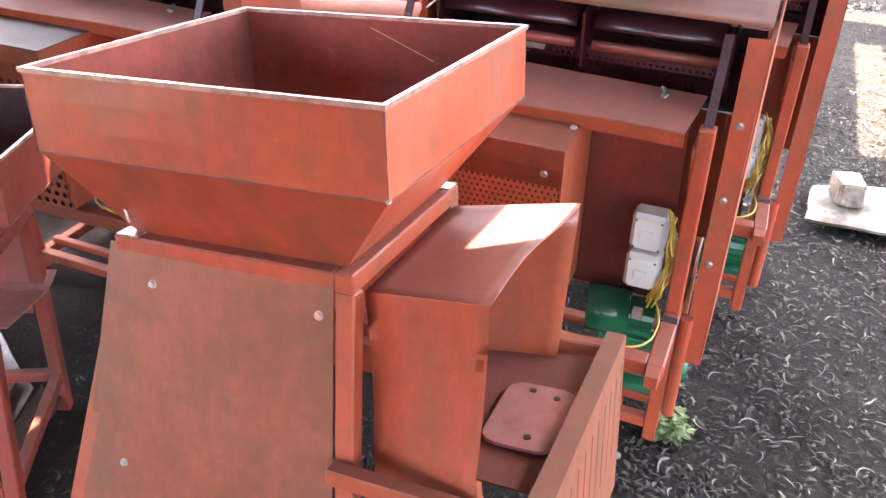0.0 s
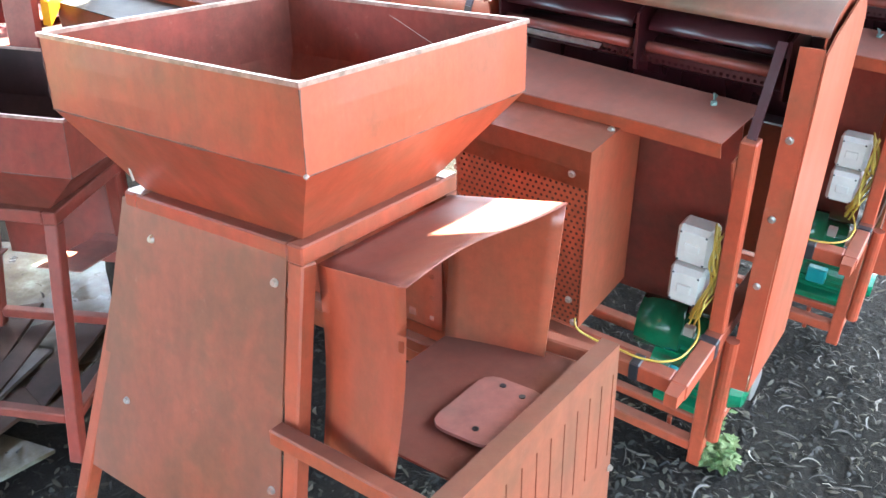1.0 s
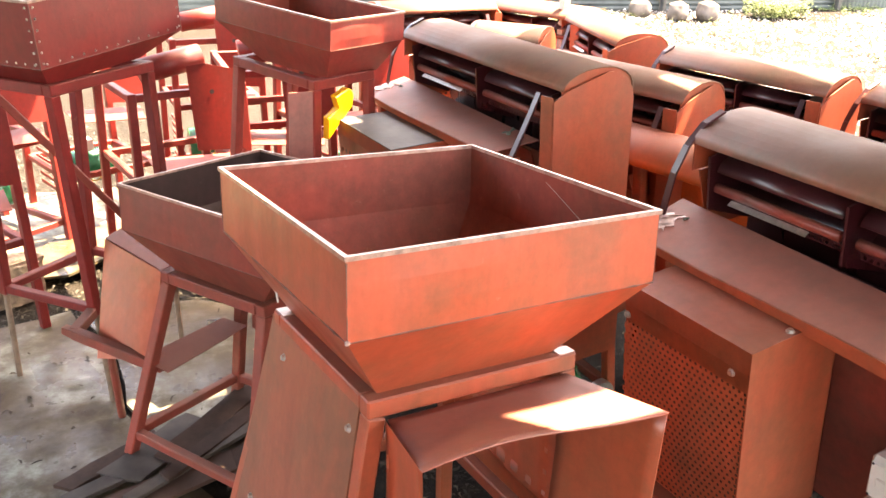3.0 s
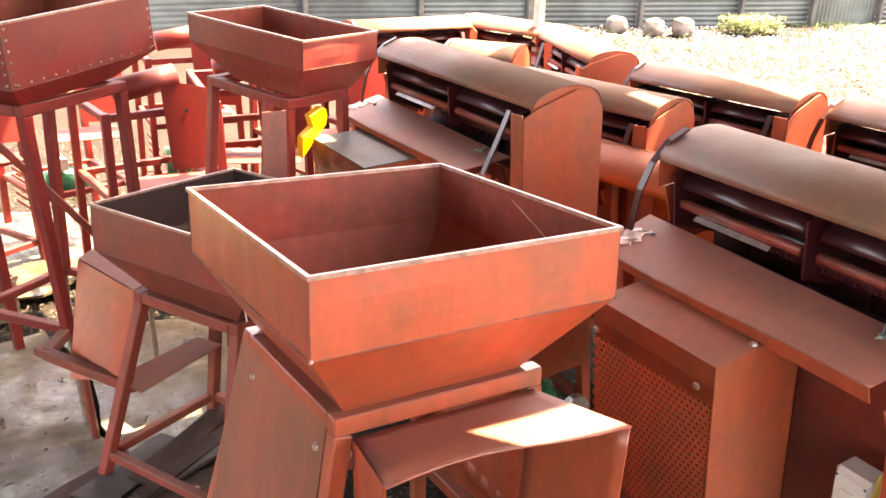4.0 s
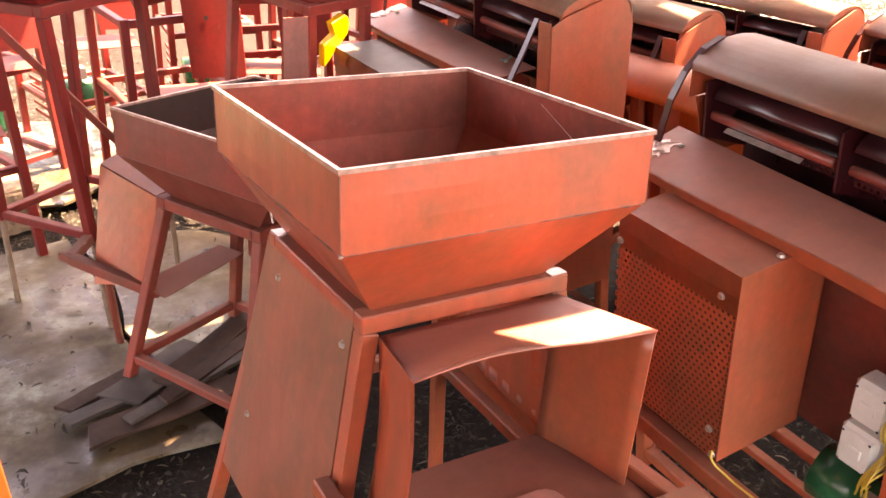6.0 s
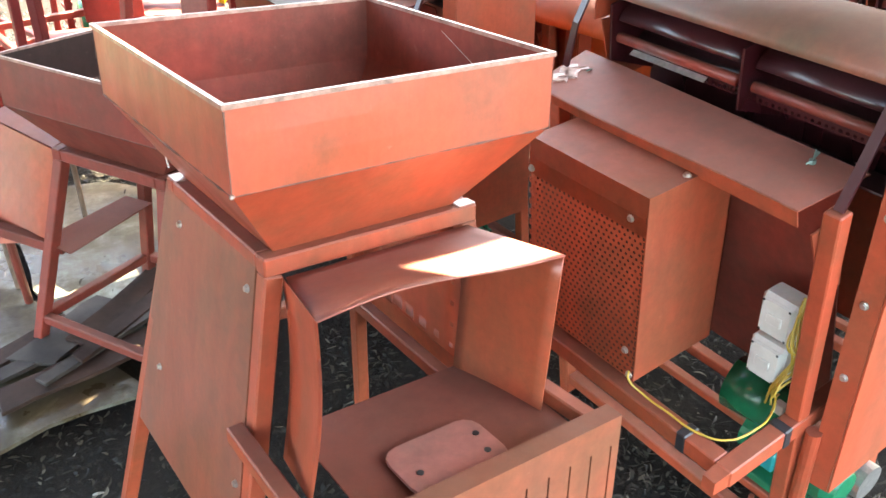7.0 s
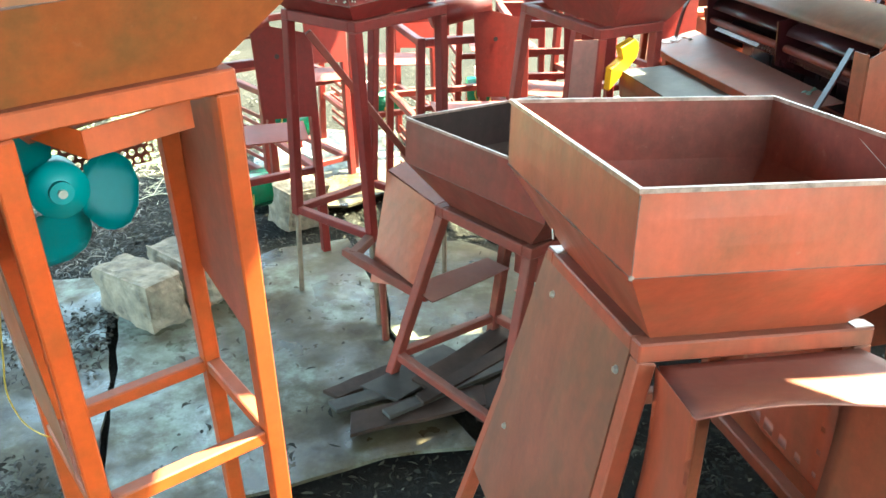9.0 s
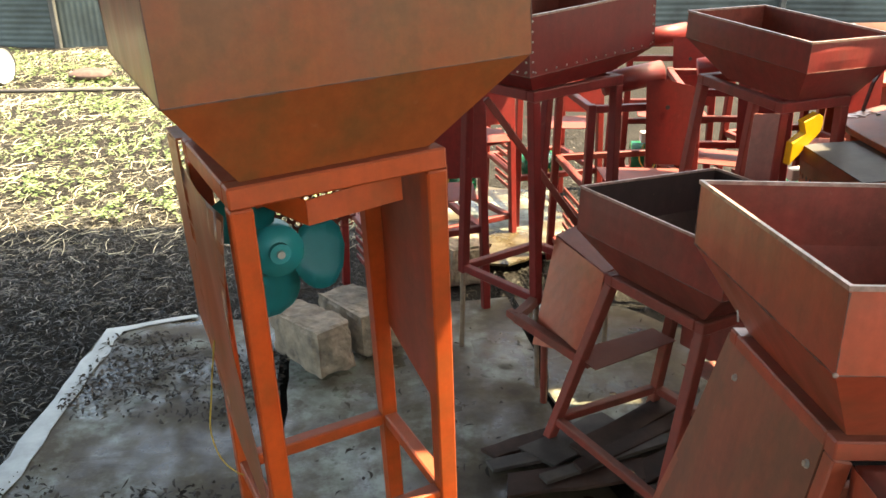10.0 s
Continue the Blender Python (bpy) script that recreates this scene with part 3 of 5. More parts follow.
    # added strip that stands in for the daylight glint under the lid
    part("glint_strip", sheet([(-0.046, 0.05 * k, 1.070), (-0.046, VH - 0.10, 1.070), (-0.034, VH - 0.10, 1.078), (-0.034, 0.05 * k, 1.078)], 0.002), STEEL, th, "bright metal strip standing in for daylight below the lid")
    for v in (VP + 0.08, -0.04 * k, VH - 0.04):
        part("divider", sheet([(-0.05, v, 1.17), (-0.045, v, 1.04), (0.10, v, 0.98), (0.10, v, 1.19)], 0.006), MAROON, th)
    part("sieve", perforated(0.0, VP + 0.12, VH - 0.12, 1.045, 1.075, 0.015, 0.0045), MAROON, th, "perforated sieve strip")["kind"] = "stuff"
    # extended downwards to fill the gap darkly and hide the lit soil behind
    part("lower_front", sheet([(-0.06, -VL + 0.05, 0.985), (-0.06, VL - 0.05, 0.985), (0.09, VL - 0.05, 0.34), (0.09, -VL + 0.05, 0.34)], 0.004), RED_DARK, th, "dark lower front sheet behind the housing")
    part("apron", sheet([(-0.20, -VL + 0.02, 0.955), (-0.10, -VL + 0.02, 0.97), (-0.06, -VL + 0.02, 0.78), (-0.14, -VL + 0.02, 0.82)], 0.004), mat, th)
    part("back_panel", sheet([(0.192, VP + 0.02, 1.10), (0.192, VH - 0.02, 1.10), (0.205, VH - 0.02, 0.50), (0.205, VP + 0.02, 0.50)], 0.004), mat, th)
    if fan_box:
        u0, u1, z0, z1 = box_u, -0.10, 0.51, 0.975
        v0, v1 = -0.097 * k, 0.245 * k
        t = 0.003
        housing = part("fan_housing", box((u0, v0, z1 - t), (u1, v1, z1), 0), box_top or mat, th, "sheet-metal fan housing")
        part("side_sheet", box((u0, v0, z0), (u1, v0 + t, z1 - t), 0), mat, housing)
        part("side_sheet", box((u0, v1 - t, z0), (u1, v1, z1 - t), 0), mat, housing)
        part("front_band", patch([(u0 - 0.001, v0, z1 - 0.09), (u0 - 0.001, v1, z1 - 0.09), (u0 - 0.001, v1, z1 - 0.002), (u0 - 0.001, v0, z1 - 0.002)], 8, 2, lambda u, v: (-0.004 * math.sin(math.pi * v), 0, 0), 0.0), mat, housing)
        part("back_sheet", box((u1 - t, v0, z0), (u1, v1, z1 - t), 0), mat, housing)
        part("perforated_front", perforated(u0 + 0.0005, v0 + 0.007, v1 + 0.007, z0, z1 - 0.088, 0.0142 if near else 0.03, 0.0036 if near else 0.009), mat, housing, "perforated air-inlet sheet")
        # added dark sheet close behind the holes, in place of the shade inside
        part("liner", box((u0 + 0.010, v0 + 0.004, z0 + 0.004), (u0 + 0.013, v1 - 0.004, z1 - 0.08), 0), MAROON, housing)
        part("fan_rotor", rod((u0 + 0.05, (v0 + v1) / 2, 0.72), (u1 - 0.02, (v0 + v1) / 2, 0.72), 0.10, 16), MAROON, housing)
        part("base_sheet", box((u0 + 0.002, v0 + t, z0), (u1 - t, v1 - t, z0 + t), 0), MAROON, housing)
        if near:
            for v, z in ((v0 + 0.04, z1 - 0.06), (v1 - 0.006, z1 - 0.075), (v0 + 0.028, z0 + 0.075), (v0 + 0.012, z0 + 0.015)):
                bolt(housing, (u0 - 0.003, v, z), (-1, 0, 0), 0.007)
            for u, v in ((-0.229, v0 + 0.014), (-0.20, v1 - 0.04)):
                bolt(housing, (u, v, z1), (0, 0, 1), 0.007)
    if cover:
        # brighter orange paint here takes the place of sun on the cover
        part("lower_cover", arc_hood(-0.30, -0.02, 1.0, 1.115, 0.72, -0.80, 0.15), ORANGE, th, "bright orange rounded lower cover", True)
    if motor:
        m0, m1, mu, mz = -VL - 0.03, -VL + 0.20, 0.05, 0.165
        mo = part("motor", rod((mu, m0, mz), (mu, m1, mz), 0.060, 20), GREEN, th, "green electric motor")
        part("motor_foot", box((mu - 0.08, m0 + 0.03, 0.085), (mu + 0.08, m1 - 0.03, 0.108), 0.003), GREEN, mo)
        part("end_bell", rod((mu, m0 - 0.03, mz), (mu, m0, mz), 0.045, 20, 0.060), GREEN, mo)
        for q in range(16):
            a = radians(q * 360 / 16)
            c, s = math.cos(a), math.sin(a)
            part("cooling_fin", bar((mu + 0.064 * c, m0 + 0.02, mz + 0.064 * s), (mu + 0.064 * c, m1 - 0.02, mz + 0.064 * s), 0.012, 0.004, 0, up=(s, 0, -c)), GREEN, mo)
        part("terminal_box", box((mu - 0.085, m1 - 0.12, mz - 0.01), (mu - 0.055, m1 - 0.06, mz + 0.045), 0.004), TEAL, mo)
        for u in (-0.03, 0.13):
            part("motor_rail", bar((u, -VL - 0.01, 0.075), (u, VL, 0.075), 0.026, 0.026), mat, th)
        part("adjuster", rod((-0.06, -VL + 0.10, 0.075), (-0.06, -VL + 0.10, -0.01), 0.007, 8), mat, th)
        pu = part("drive_cover", rod((0.012, -VL + 0.125, 0.328), (-0.004, -VL + 0.240, 0.328), 0.068, 28), GREEN, th, "green cylindrical drive motor behind the middle rail", True)
        part("hub", rod((0.022, -VL + 0.060, 0.322), (0.012, -VL + 0.126, 0.326), 0.048, 20), GREEN, pu)
        part("paper_label", box((-0.034, -VL + 0.085, 0.342), (-0.012, -VL + 0.112, 0.372), 0.002), GREYBOX, pu, "white label")
        part("shaft_end", rod((0.025, -VL + 0.042, 0.321), (0.022, -VL + 0.061, 0.321), 0.027, 16), STEEL, pu, "bare metal cap")
        for z, uo in ((0.525, -0.006), (0.632, 0.006)):
            sw = part("switch_box", box((-0.135 + uo, -VL + 0.05, z), (-0.075 + uo, -VL + 0.135, z + 0.10), 0.008), GREYBOX, th, "grey plastic isolator switch box")
            part("switch_lid", box((-0.142 + uo, -VL + 0.056, z + 0.006), (-0.134 + uo, -VL + 0.129, z + 0.094), 0.004), GREYBOX, sw)
            part("rocker", box((-0.147 + uo, -VL + 0.075, z + 0.038), (-0.141 + uo, -VL + 0.11, z + 0.062), 0.002), GREYBOX, sw)
            for dv in (0.062, 0.123):
                for dz in (0.012, 0.088):
                    part("cover_screw", rod((-0.1425 + uo, -VL + dv, z + dz), (-0.1435 + uo, -VL + dv, z + dz), 0.003, 8), BLACK, sw)
        for q in range(8):
            e, g = random.uniform(-0.016, 0.016), random.uniform(-0.012, 0.012)
            wire([(-0.11 + e, -VL + 0.045 + g, 0.74 + g), (-0.15 + e, -VL + 0.03 - g, 0.68 + e), (-0.13 - e, -VL + 0.03 + e, 0.61 + g), (-0.165 + g, -VL + 0.045 + g, 0.545), (-0.14 + e, -VL + 0.06 + g, 0.50 + e)], 0.0026, YELLOW_WIRE, "cable", th, "yellow insulated cable")
        wire([(-0.14, -VL + 0.05, 0.51), (-0.18, -VL + 0.03, 0.494), (-0.24, -VL + 0.022, 0.494), (-0.31, -VL + 0.04, 0.494), (-0.338, -VL + 0.09, 0.493), (-0.345, -VL + 0.16, 0.497), (-0.352, -VL + 0.23, 0.505), (-0.366, -VL + 0.26, 0.535), (-0.36, -VL + 0.265, 0.55)], 0.0026, YELLOW_WIRE, "cable", th)
        part("tape_wrap", box((-0.367, -VL + 0.095, 0.441), (-0.323, -VL + 0.12, 0.4915), 0.003), BLACK, th)
        part("tape_wrap", box((-0.20, -VL - 0.022, 0.441), (-0.175, -VL + 0.022, 0.4915), 0.003), BLACK, th)
        part("stub_pipe", rod((-0.118, -VL - 0.036, 0.12), (-0.118, -VL - 0.036, 0.455), 0.017, 12), mat, th)
        part("castor", rod((0.20, -VL - 0.05, 0.07), (0.20, -VL - 0.02, 0.07), 0.05, 16), STEEL, th, "small scuffed castor wheel")
    return th


def thresher_pose(x, y, yaw=0.0, lean=0.0, z=0.0):
    return Matrix.Translation((x, y, z)) @ Matrix.Rotation(radians(yaw), 4, "Z") @ Matrix.Rotation(radians(lean), 4, "Y")


thresher("thresher", thresher_pose(1.285, 0.17, 0, -6), "red grain thresher with perforated fan housing and green motor", near=True)
thresher("thresher", thresher_pose(1.235, 1.57, 0, -3), "dusty red thresher with dark-topped box beside the hoppers", 1.2, near=False, box_u=-0.40, box_top=DARK_TOP)
thresher("thresher", thresher_pose(2.10, 0.02, 2, -5), "red thresher standing second in the row", near=False)
thresher("thresher", thresher_pose(1.79, 1.62, 11, -3, -0.135), "red thresher in the middle row behind the dusty hoods", 0.9, near=False, motor=False, cover=True)
thresher("thresher", thresher_pose(2.32, 1.46, 9, -3, -0.125), "red thresher in the far row with a dusty pink hood", 0.9, near=False, motor=False)
thresher("thresher", thresher_pose(2.52, 0.68, 4, -3, -0.14), "red thresher in the far row beside the yard", 0.9, near=False, motor=False)
thresher("thresher", thresher_pose(2.57, 2.59, -21, -3, -0.14), "sunlit red thresher at the edge of the shed", 1.1, near=False, motor=False)
thresher("thresher", thresher_pose(2.62, 3.25, 15, -3, -0.14), "sunlit orange thresher at the edge of the shed", 0.9, near=False, motor=False)
thresher("thresher", thresher_pose(2.02, 3.45, 88, 0, -0.14), "sunlit red thresher behind the hoppers", 0.9, near=False, motor=False)
thresher("thresher", thresher_pose(1.97, 2.60, 36, -3, -0.14), "small sunlit thresher with an orange hood end", 0.45, motor=False, fan_box=False, near=False)


# ---------------------------------------------------------------- more mills
def mill_pose(x, y, yaw, rx=0.0, ry=0.0, z=0.0):
    return Matrix.Translation((x, y, z)) @ Matrix.Rotation(radians(yaw), 4, "Z") @ Matrix.Rotation(radians(rx), 4, "X") @ Matrix.Rotation(radians(ry), 4, "Y")


def mill(m, label, mat, w, d, rim, low, mouth, mz, top, foot, fz, tube, brace, rivets=False, leg_mat=None, pipes=False, place=None):
    """A hopper on a stand of square tube; corners go front-left, front-right, back-right, back-left."""
    mi = thing("feed_mill", m, label, "feed mill", "feed mills")
    hopper(mi, mat, w, d, rim, low, mouth, mz, rivets=rivets, place=place)
    stand(mi, leg_mat or mat, top, foot, fz, 0.0, tube, brace, pipes)
    return mi


# low mill behind the first one, its spout box hanging off the frame
B = thing("feed_mill", mill_pose(0.21, 1.085, 27), "low dull red feed mill with dark hopper on a pale sheet", "feed mill", "feed mills")
hopper(B, RED_DARK, 0.54, 0.58, 0.932, 0.80, (0.10, 0.40, 0.138, 0.47), 0.668, place=mill_pose(-0.042, -0.078, 0, 0, 3.3, 0.0025), inner=SHADED_INSIDE)
stand(B, RED_DARK, [(0.085, 0.046), (0.374, 0.051), (0.374, 0.42), (0.077, 0.415)], [(-0.038, 0.033), (0.432, 0.077), (0.395, 0.534), (-0.047, 0.557)], 0.655, 0.0, 0.034, 0.125)
part("spout_box", solid_patch([(0.14, 0.786, 0.655), (0.095, 0.47, 0.645), (0.045, 0.47, 0.37), (0.015, 0.73, 0.30)], 5, 5, lambda u, v: Vector((0, 0, 0)), 0.003), RED, B, "dusty pink spout box")
part("spout_lid", solid_patch([(0.14, 0.786, 0.658), (0.26, 0.76, 0.70), (0.20, 0.47, 0.66), (0.095, 0.47, 0.648)], 5, 5, lambda u, v: Vector((0, 0, 0)), 0.003), TABLE, B)
part("spout_side", solid_patch([(0.26, 0.76, 0.695), (0.14, 0.786, 0.655), (0.015, 0.73, 0.30), (0.16, 0.70, 0.30)], 5, 5, lambda u, v: Vector((0, 0, 0)), 0.003), RED_DARK, B)
part("spout_arm", bar((-0.016, 0.787, 0.387), (0.043, 0.50, 0.348), 0.034, 0.034, hollow=True), RED_DARK, B)
part("spout_arm", bar((-0.016, 0.787, 0.387), (0.09, 0.84, 0.40), 0.034, 0.034), RED_DARK, B)
part("spout_leg", rod((0.04, 0.70, 0.36), (0.09, 0.76, 0.0), 0.013, 10), RED_DARK, B)
part("inner_panel", sheet([(0.41, 0.05, 0.63), (0.41, 0.43, 0.63), (0.37, 0.40, 0.36), (0.37, 0.08, 0.36)], 0.003), RED_DARK, B)
part("tray", patch([(0.14, 0.16, 0.47), (0.42, 0.13, 0.43), (0.42, 0.02, 0.43), (0.14, 0.04, 0.47)], 8, 3, lambda u, v: (0, 0, 0.03 * max(0, u - 0.8) * 5)), PLATE, B, "pale bare tray with an upturned end")
part("tray", sheet([(0.02, 0.52, 0.37), (0.31, 0.47, 0.40), (0.33, 0.38, 0.39), (0.03, 0.41, 0.355)], 0.003), RED_DARK, B)

# tall mill with the clean hopper and a yellow spout
C = mill(mill_pose(0.716, 1.856, 20, 3, 0, 0.09), "tall red feed mill with a clean funnel hopper and yellow spout", CLEAN, 0.35, 0.62, 1.205, 1.11, (0.05, 0.29, 0.07, 0.42), 0.995,
         [(-0.005, 0.07), (0.25, 0.07), (0.25, 0.48), (-0.005, 0.48)], [(-0.03, 0.03), (0.28, 0.03), (0.28, 0.56), (-0.03, 0.56)], 0.985, 0.034, 0.35)
# paler paint than the rest of the mill, for the sun on this panel
part("side_panel", sheet([(-0.143, 0.042, 0.985), (-0.150, 0.030, 0.42), (-0.070, 0.002, 0.42), (-0.065, 0.014, 0.985)], 0.004), PLATE, C, "narrow pale bent front panel")
part("spout", sheet([(x - 0.03, 0.03, z) for x, z in ((0.072, 0.945), (0.131, 0.968), (0.150, 0.955), (0.156, 0.934), (0.150, 0.902), (0.041, 0.80), (0.041, 0.876), (0.093, 0.904))], 0.03, 0.002), YELLOW, C, "yellow painted bent spout")

# riveted mill on a narrow stand with thin screw feet
H = mill(mill_pose(-0.13, 1.80, 37), "tall dark red feed mill with a riveted hopper", DEEP, 0.60, 0.46, 1.40, 1.215, (0.06, 0.44, 0.05, 0.35), 1.15,
         [(0.05, 0.035), (0.45, 0.035), (0.45, 0.36), (0.05, 0.36)], [(0.12, 0.05), (0.48, 0.04), (0.46, 0.44), (0.10, 0.47)], 1.135, 0.034, 0.40, True, pipes=True, place=mill_pose(0.06, 0, 0, 0, -3, -0.008))
part("inner_brace", bar((0.08, 0.30, 1.08), (0.36, 0.10, 0.60), 0.024, 0.024), RED_DARK, H)


# orange mill with the fan
F = mill(mill_pose(-0.742, 0.255, 25, 0, -2.3), "bright orange feed mill with teal fan under its hopper", RUSSET, 0.545, 0.52, 1.82, 1.482, (0.10, 0.385, 0.06, 0.33), 1.345,
         [(0.088, 0.052), (0.395, 0.052), (0.395, 0.345), (0.088, 0.345)], [(0.10, 0.17), (0.425, 0.17), (0.43, 0.46), (0.09, 0.46)], 1.335, 0.034, 0.645, leg_mat=ORANGE)
part("side_panel", patch([(0.068, 0.05, 1.31), (0.066, 0.36, 1.31), (0.066, 0.40, 0.95), (0.062, 0.12, 0.72)], 8, 10, lambda u, v: (-0.012 * math.sin(5 * v + 3 * u) * (1 - u) - 0.004, 0, 0)), RUSSET, F, "warped dusty side panel", True)
part("side_panel", sheet([(0.064, 0.366, 1.345), (0.064, 0.455, 1.34), (0.064, 0.47, 0.97), (0.064, 0.38, 0.93)], 0.004), RUSSET, F)
part("top_cap", sheet([(0.062, 0.364, 1.348), (0.062, 0.456, 1.348), (0.16, 0.456, 1.348), (0.16, 0.364, 1.348)], 0.004), RUSSET, F)
part("side_panel", sheet([(0.416, 0.045, 1.32), (0.416, 0.33, 1.32), (0.420, 0.39, 0.90), (0.424, 0.11, 0.79)], 0.003), RED, F)
grating = perforated(0.0, 0.17, 0.375, 1.12, 1.20, 0.016, 0.0058)
for v in grating.verts:
    v.co = (v.co.y, 0.378, v.co.z)
part("fan_grating", grating, RED_DARK, F, "perforated plate behind the fan")
part("outlet_hood", join(sheet([(0.11, 0.08, 1.315), (0.36, 0.08, 1.32), (0.36, 0.22, 1.28), (0.15, 0.22, 1.25)], 0.003), sheet([(0.20, 0.10, 1.290), (0.36, 0.10, 1.302), (0.36, 0.10, 1.258), (0.20, 0.10, 1.248)], 0.003), sheet([(0.20, 0.10, 1.290), (0.20, 0.10, 1.248), (0.12, 0.20, 1.285), (0.12, 0.20, 1.318)], 0.003)), ORANGE, F)
fan = part("fan_hub", rod((0.172, 0.20, 1.173), (0.172, 0.25, 1.173), 0.044, 28), TEAL, F, "round fan hub with shaft end", True)
part("hub_boss", rod((0.172, 0.19, 1.173), (0.172, 0.20, 1.173), 0.018, 16), TEAL, fan)
part("hub_shaft", rod((0.172, 0.184, 1.173), (0.172, 0.19, 1.173), 0.007, 10), STEEL, fan)
for k, a0 in enumerate((-20, -100, 128)):
    blade = bmesh.new()
    rows = []
    for i in range(8):
        r = 0.04 + 0.088 * i / 7
        wid = 0.022 + 0.036 * math.sin(math.pi * min(1, (i + 0.6) / 8.2)) ** 0.8
        if i == 7:
            wid *= 0.55
        row = []
        for j in range(5):
            q = (j / 4 - 0.5) * 2 * wid
            a = radians(a0)
            x, z = r * math.cos(a) - q * math.sin(a), r * math.sin(a) + q * math.cos(a)
            row.append(blade.verts.new((0.172 + x, 0.225 + q * 0.45, 1.173 + z)))
        rows.append(row)
    for i in range(7):
        for j in range(4):
            blade.faces.new((rows[i][j], rows[i + 1][j], rows[i + 1][j + 1], rows[i][j + 1]))
    bmesh.ops.solidify(blade, geom=list(blade.faces), thickness=0.004)
    part("fan_blade", blade, TEAL, fan, "broad teal fan blade", True)
wire([(0.06, 0.32, 0.98), (0.04, 0.34, 0.86), (0.03, 0.36, 0.74), (0.06, 0.36, 0.66), (0.10, 0.34, 0.64)], 0.0014, YELLOW_WIRE, "cable", F, "loose yellow cable")

# ---------------------------------------------------------------- ground
def soil_material():
    m, n, l, p = node_mat("soil")
    a = noise_tex(n, l, 2.2, 8, 0.65)
    b = noise_tex(n, l, 45.0, 6, 0.7)
    c = ramp(n, l, a, [(0.3, (0.006, 0.0055, 0.0048)), (0.55, (0.012, 0.0105, 0.009)), (0.75, (0.022, 0.019, 0.015))])
    c = mixc(n, l, ramp(n, l, b, [(0.52, grey(0)), (0.75, grey(0.6))]), c, (0.042, 0.037, 0.030))
    l.new(c, p.inputs["Base Color"])
    p.inputs["Roughness"].default_value = 0.95
    p.inputs["Specular IOR Level"].default_value = 0.12
    bump(n, l, p, mixc(n, l, 0.5, a, b), 1.0, 0.03)
    return m


def ground_height(x, y):
    return 0.03 * noise.noise((x * 0.7, y * 0.7, 0)) + 0.014 * noise.noise((x * 3, y * 3, 5)) + 0.008 * noise.noise((x * 9, y * 9, 2)) - 0.02


SOIL = soil_material()
bm = bmesh.new()
N, REACH = 200, 9.0
vs = [[bm.verts.new((x := -REACH + 2 * REACH * i / N + 1.0, y := -REACH + 2 * REACH * j / N + 3.0, ground_height(x, y))) for j in range(N + 1)] for i in range(N + 1)]
for i in range(N):
    for j in range(N):
        bm.faces.new((vs[i][j], vs[i + 1][j], vs[i + 1][j + 1], vs[i][j + 1]))
edge = [vs[i][0] for i in range(N)] + [vs[N][j] for j in range(N)] + [vs[i][N] for i in range(N, 0, -1)] + [vs[0][j] for j in range(N, 0, -1)]
far = [bm.verts.new(((v.co.x - 1) * 60 + 1, (v.co.y - 3) * 60 + 3, -0.03)) for v in edge]
for k in range(len(edge)):
    bm.faces.new((edge[k], edge[(k + 1) % len(edge)], far[(k + 1) % len(edge)], far[k]))
ground = tagged(finish(bm, "ground", SOIL, smooth=True), "dark trampled soil littered with chaff and chips", "ground", kind="structure")


def pale_material():
    """Old cement board: pale, stained with rust and soil."""
    m, n, l, p = node_mat("pale_board")
    a = noise_tex(n, l, 1.7, 9, 0.68)
    b = noise_tex(n, l, 13.0, 7, 0.72)
    wet = noise_tex(n, l, 3.1, 5, 0.6)
    c = ramp(n, l, a, [(0.40, (0.026, 0.017, 0.008)), (0.485, (0.052, 0.040, 0.021)), (0.535, (0.088, 0.086, 0.064)), (0.61, (0.18, 0.20, 0.172))])
    c = mixc(n, l, ramp(n, l, b, [(0.50, grey(0)), (0.62, grey(0.75))]), c, (0.045, 0.035, 0.024))
    l.new(c, p.inputs["Base Color"])
    l.new(ramp(n, l, wet, [(0.44, grey(0.75)), (0.58, grey(0.24))]), p.inputs["Roughness"])
    p.inputs["Specular IOR Level"].default_value = 0.35
    bump(n, l, p, b, 0.5, 0.004)
    return m


PALE = pale_material()


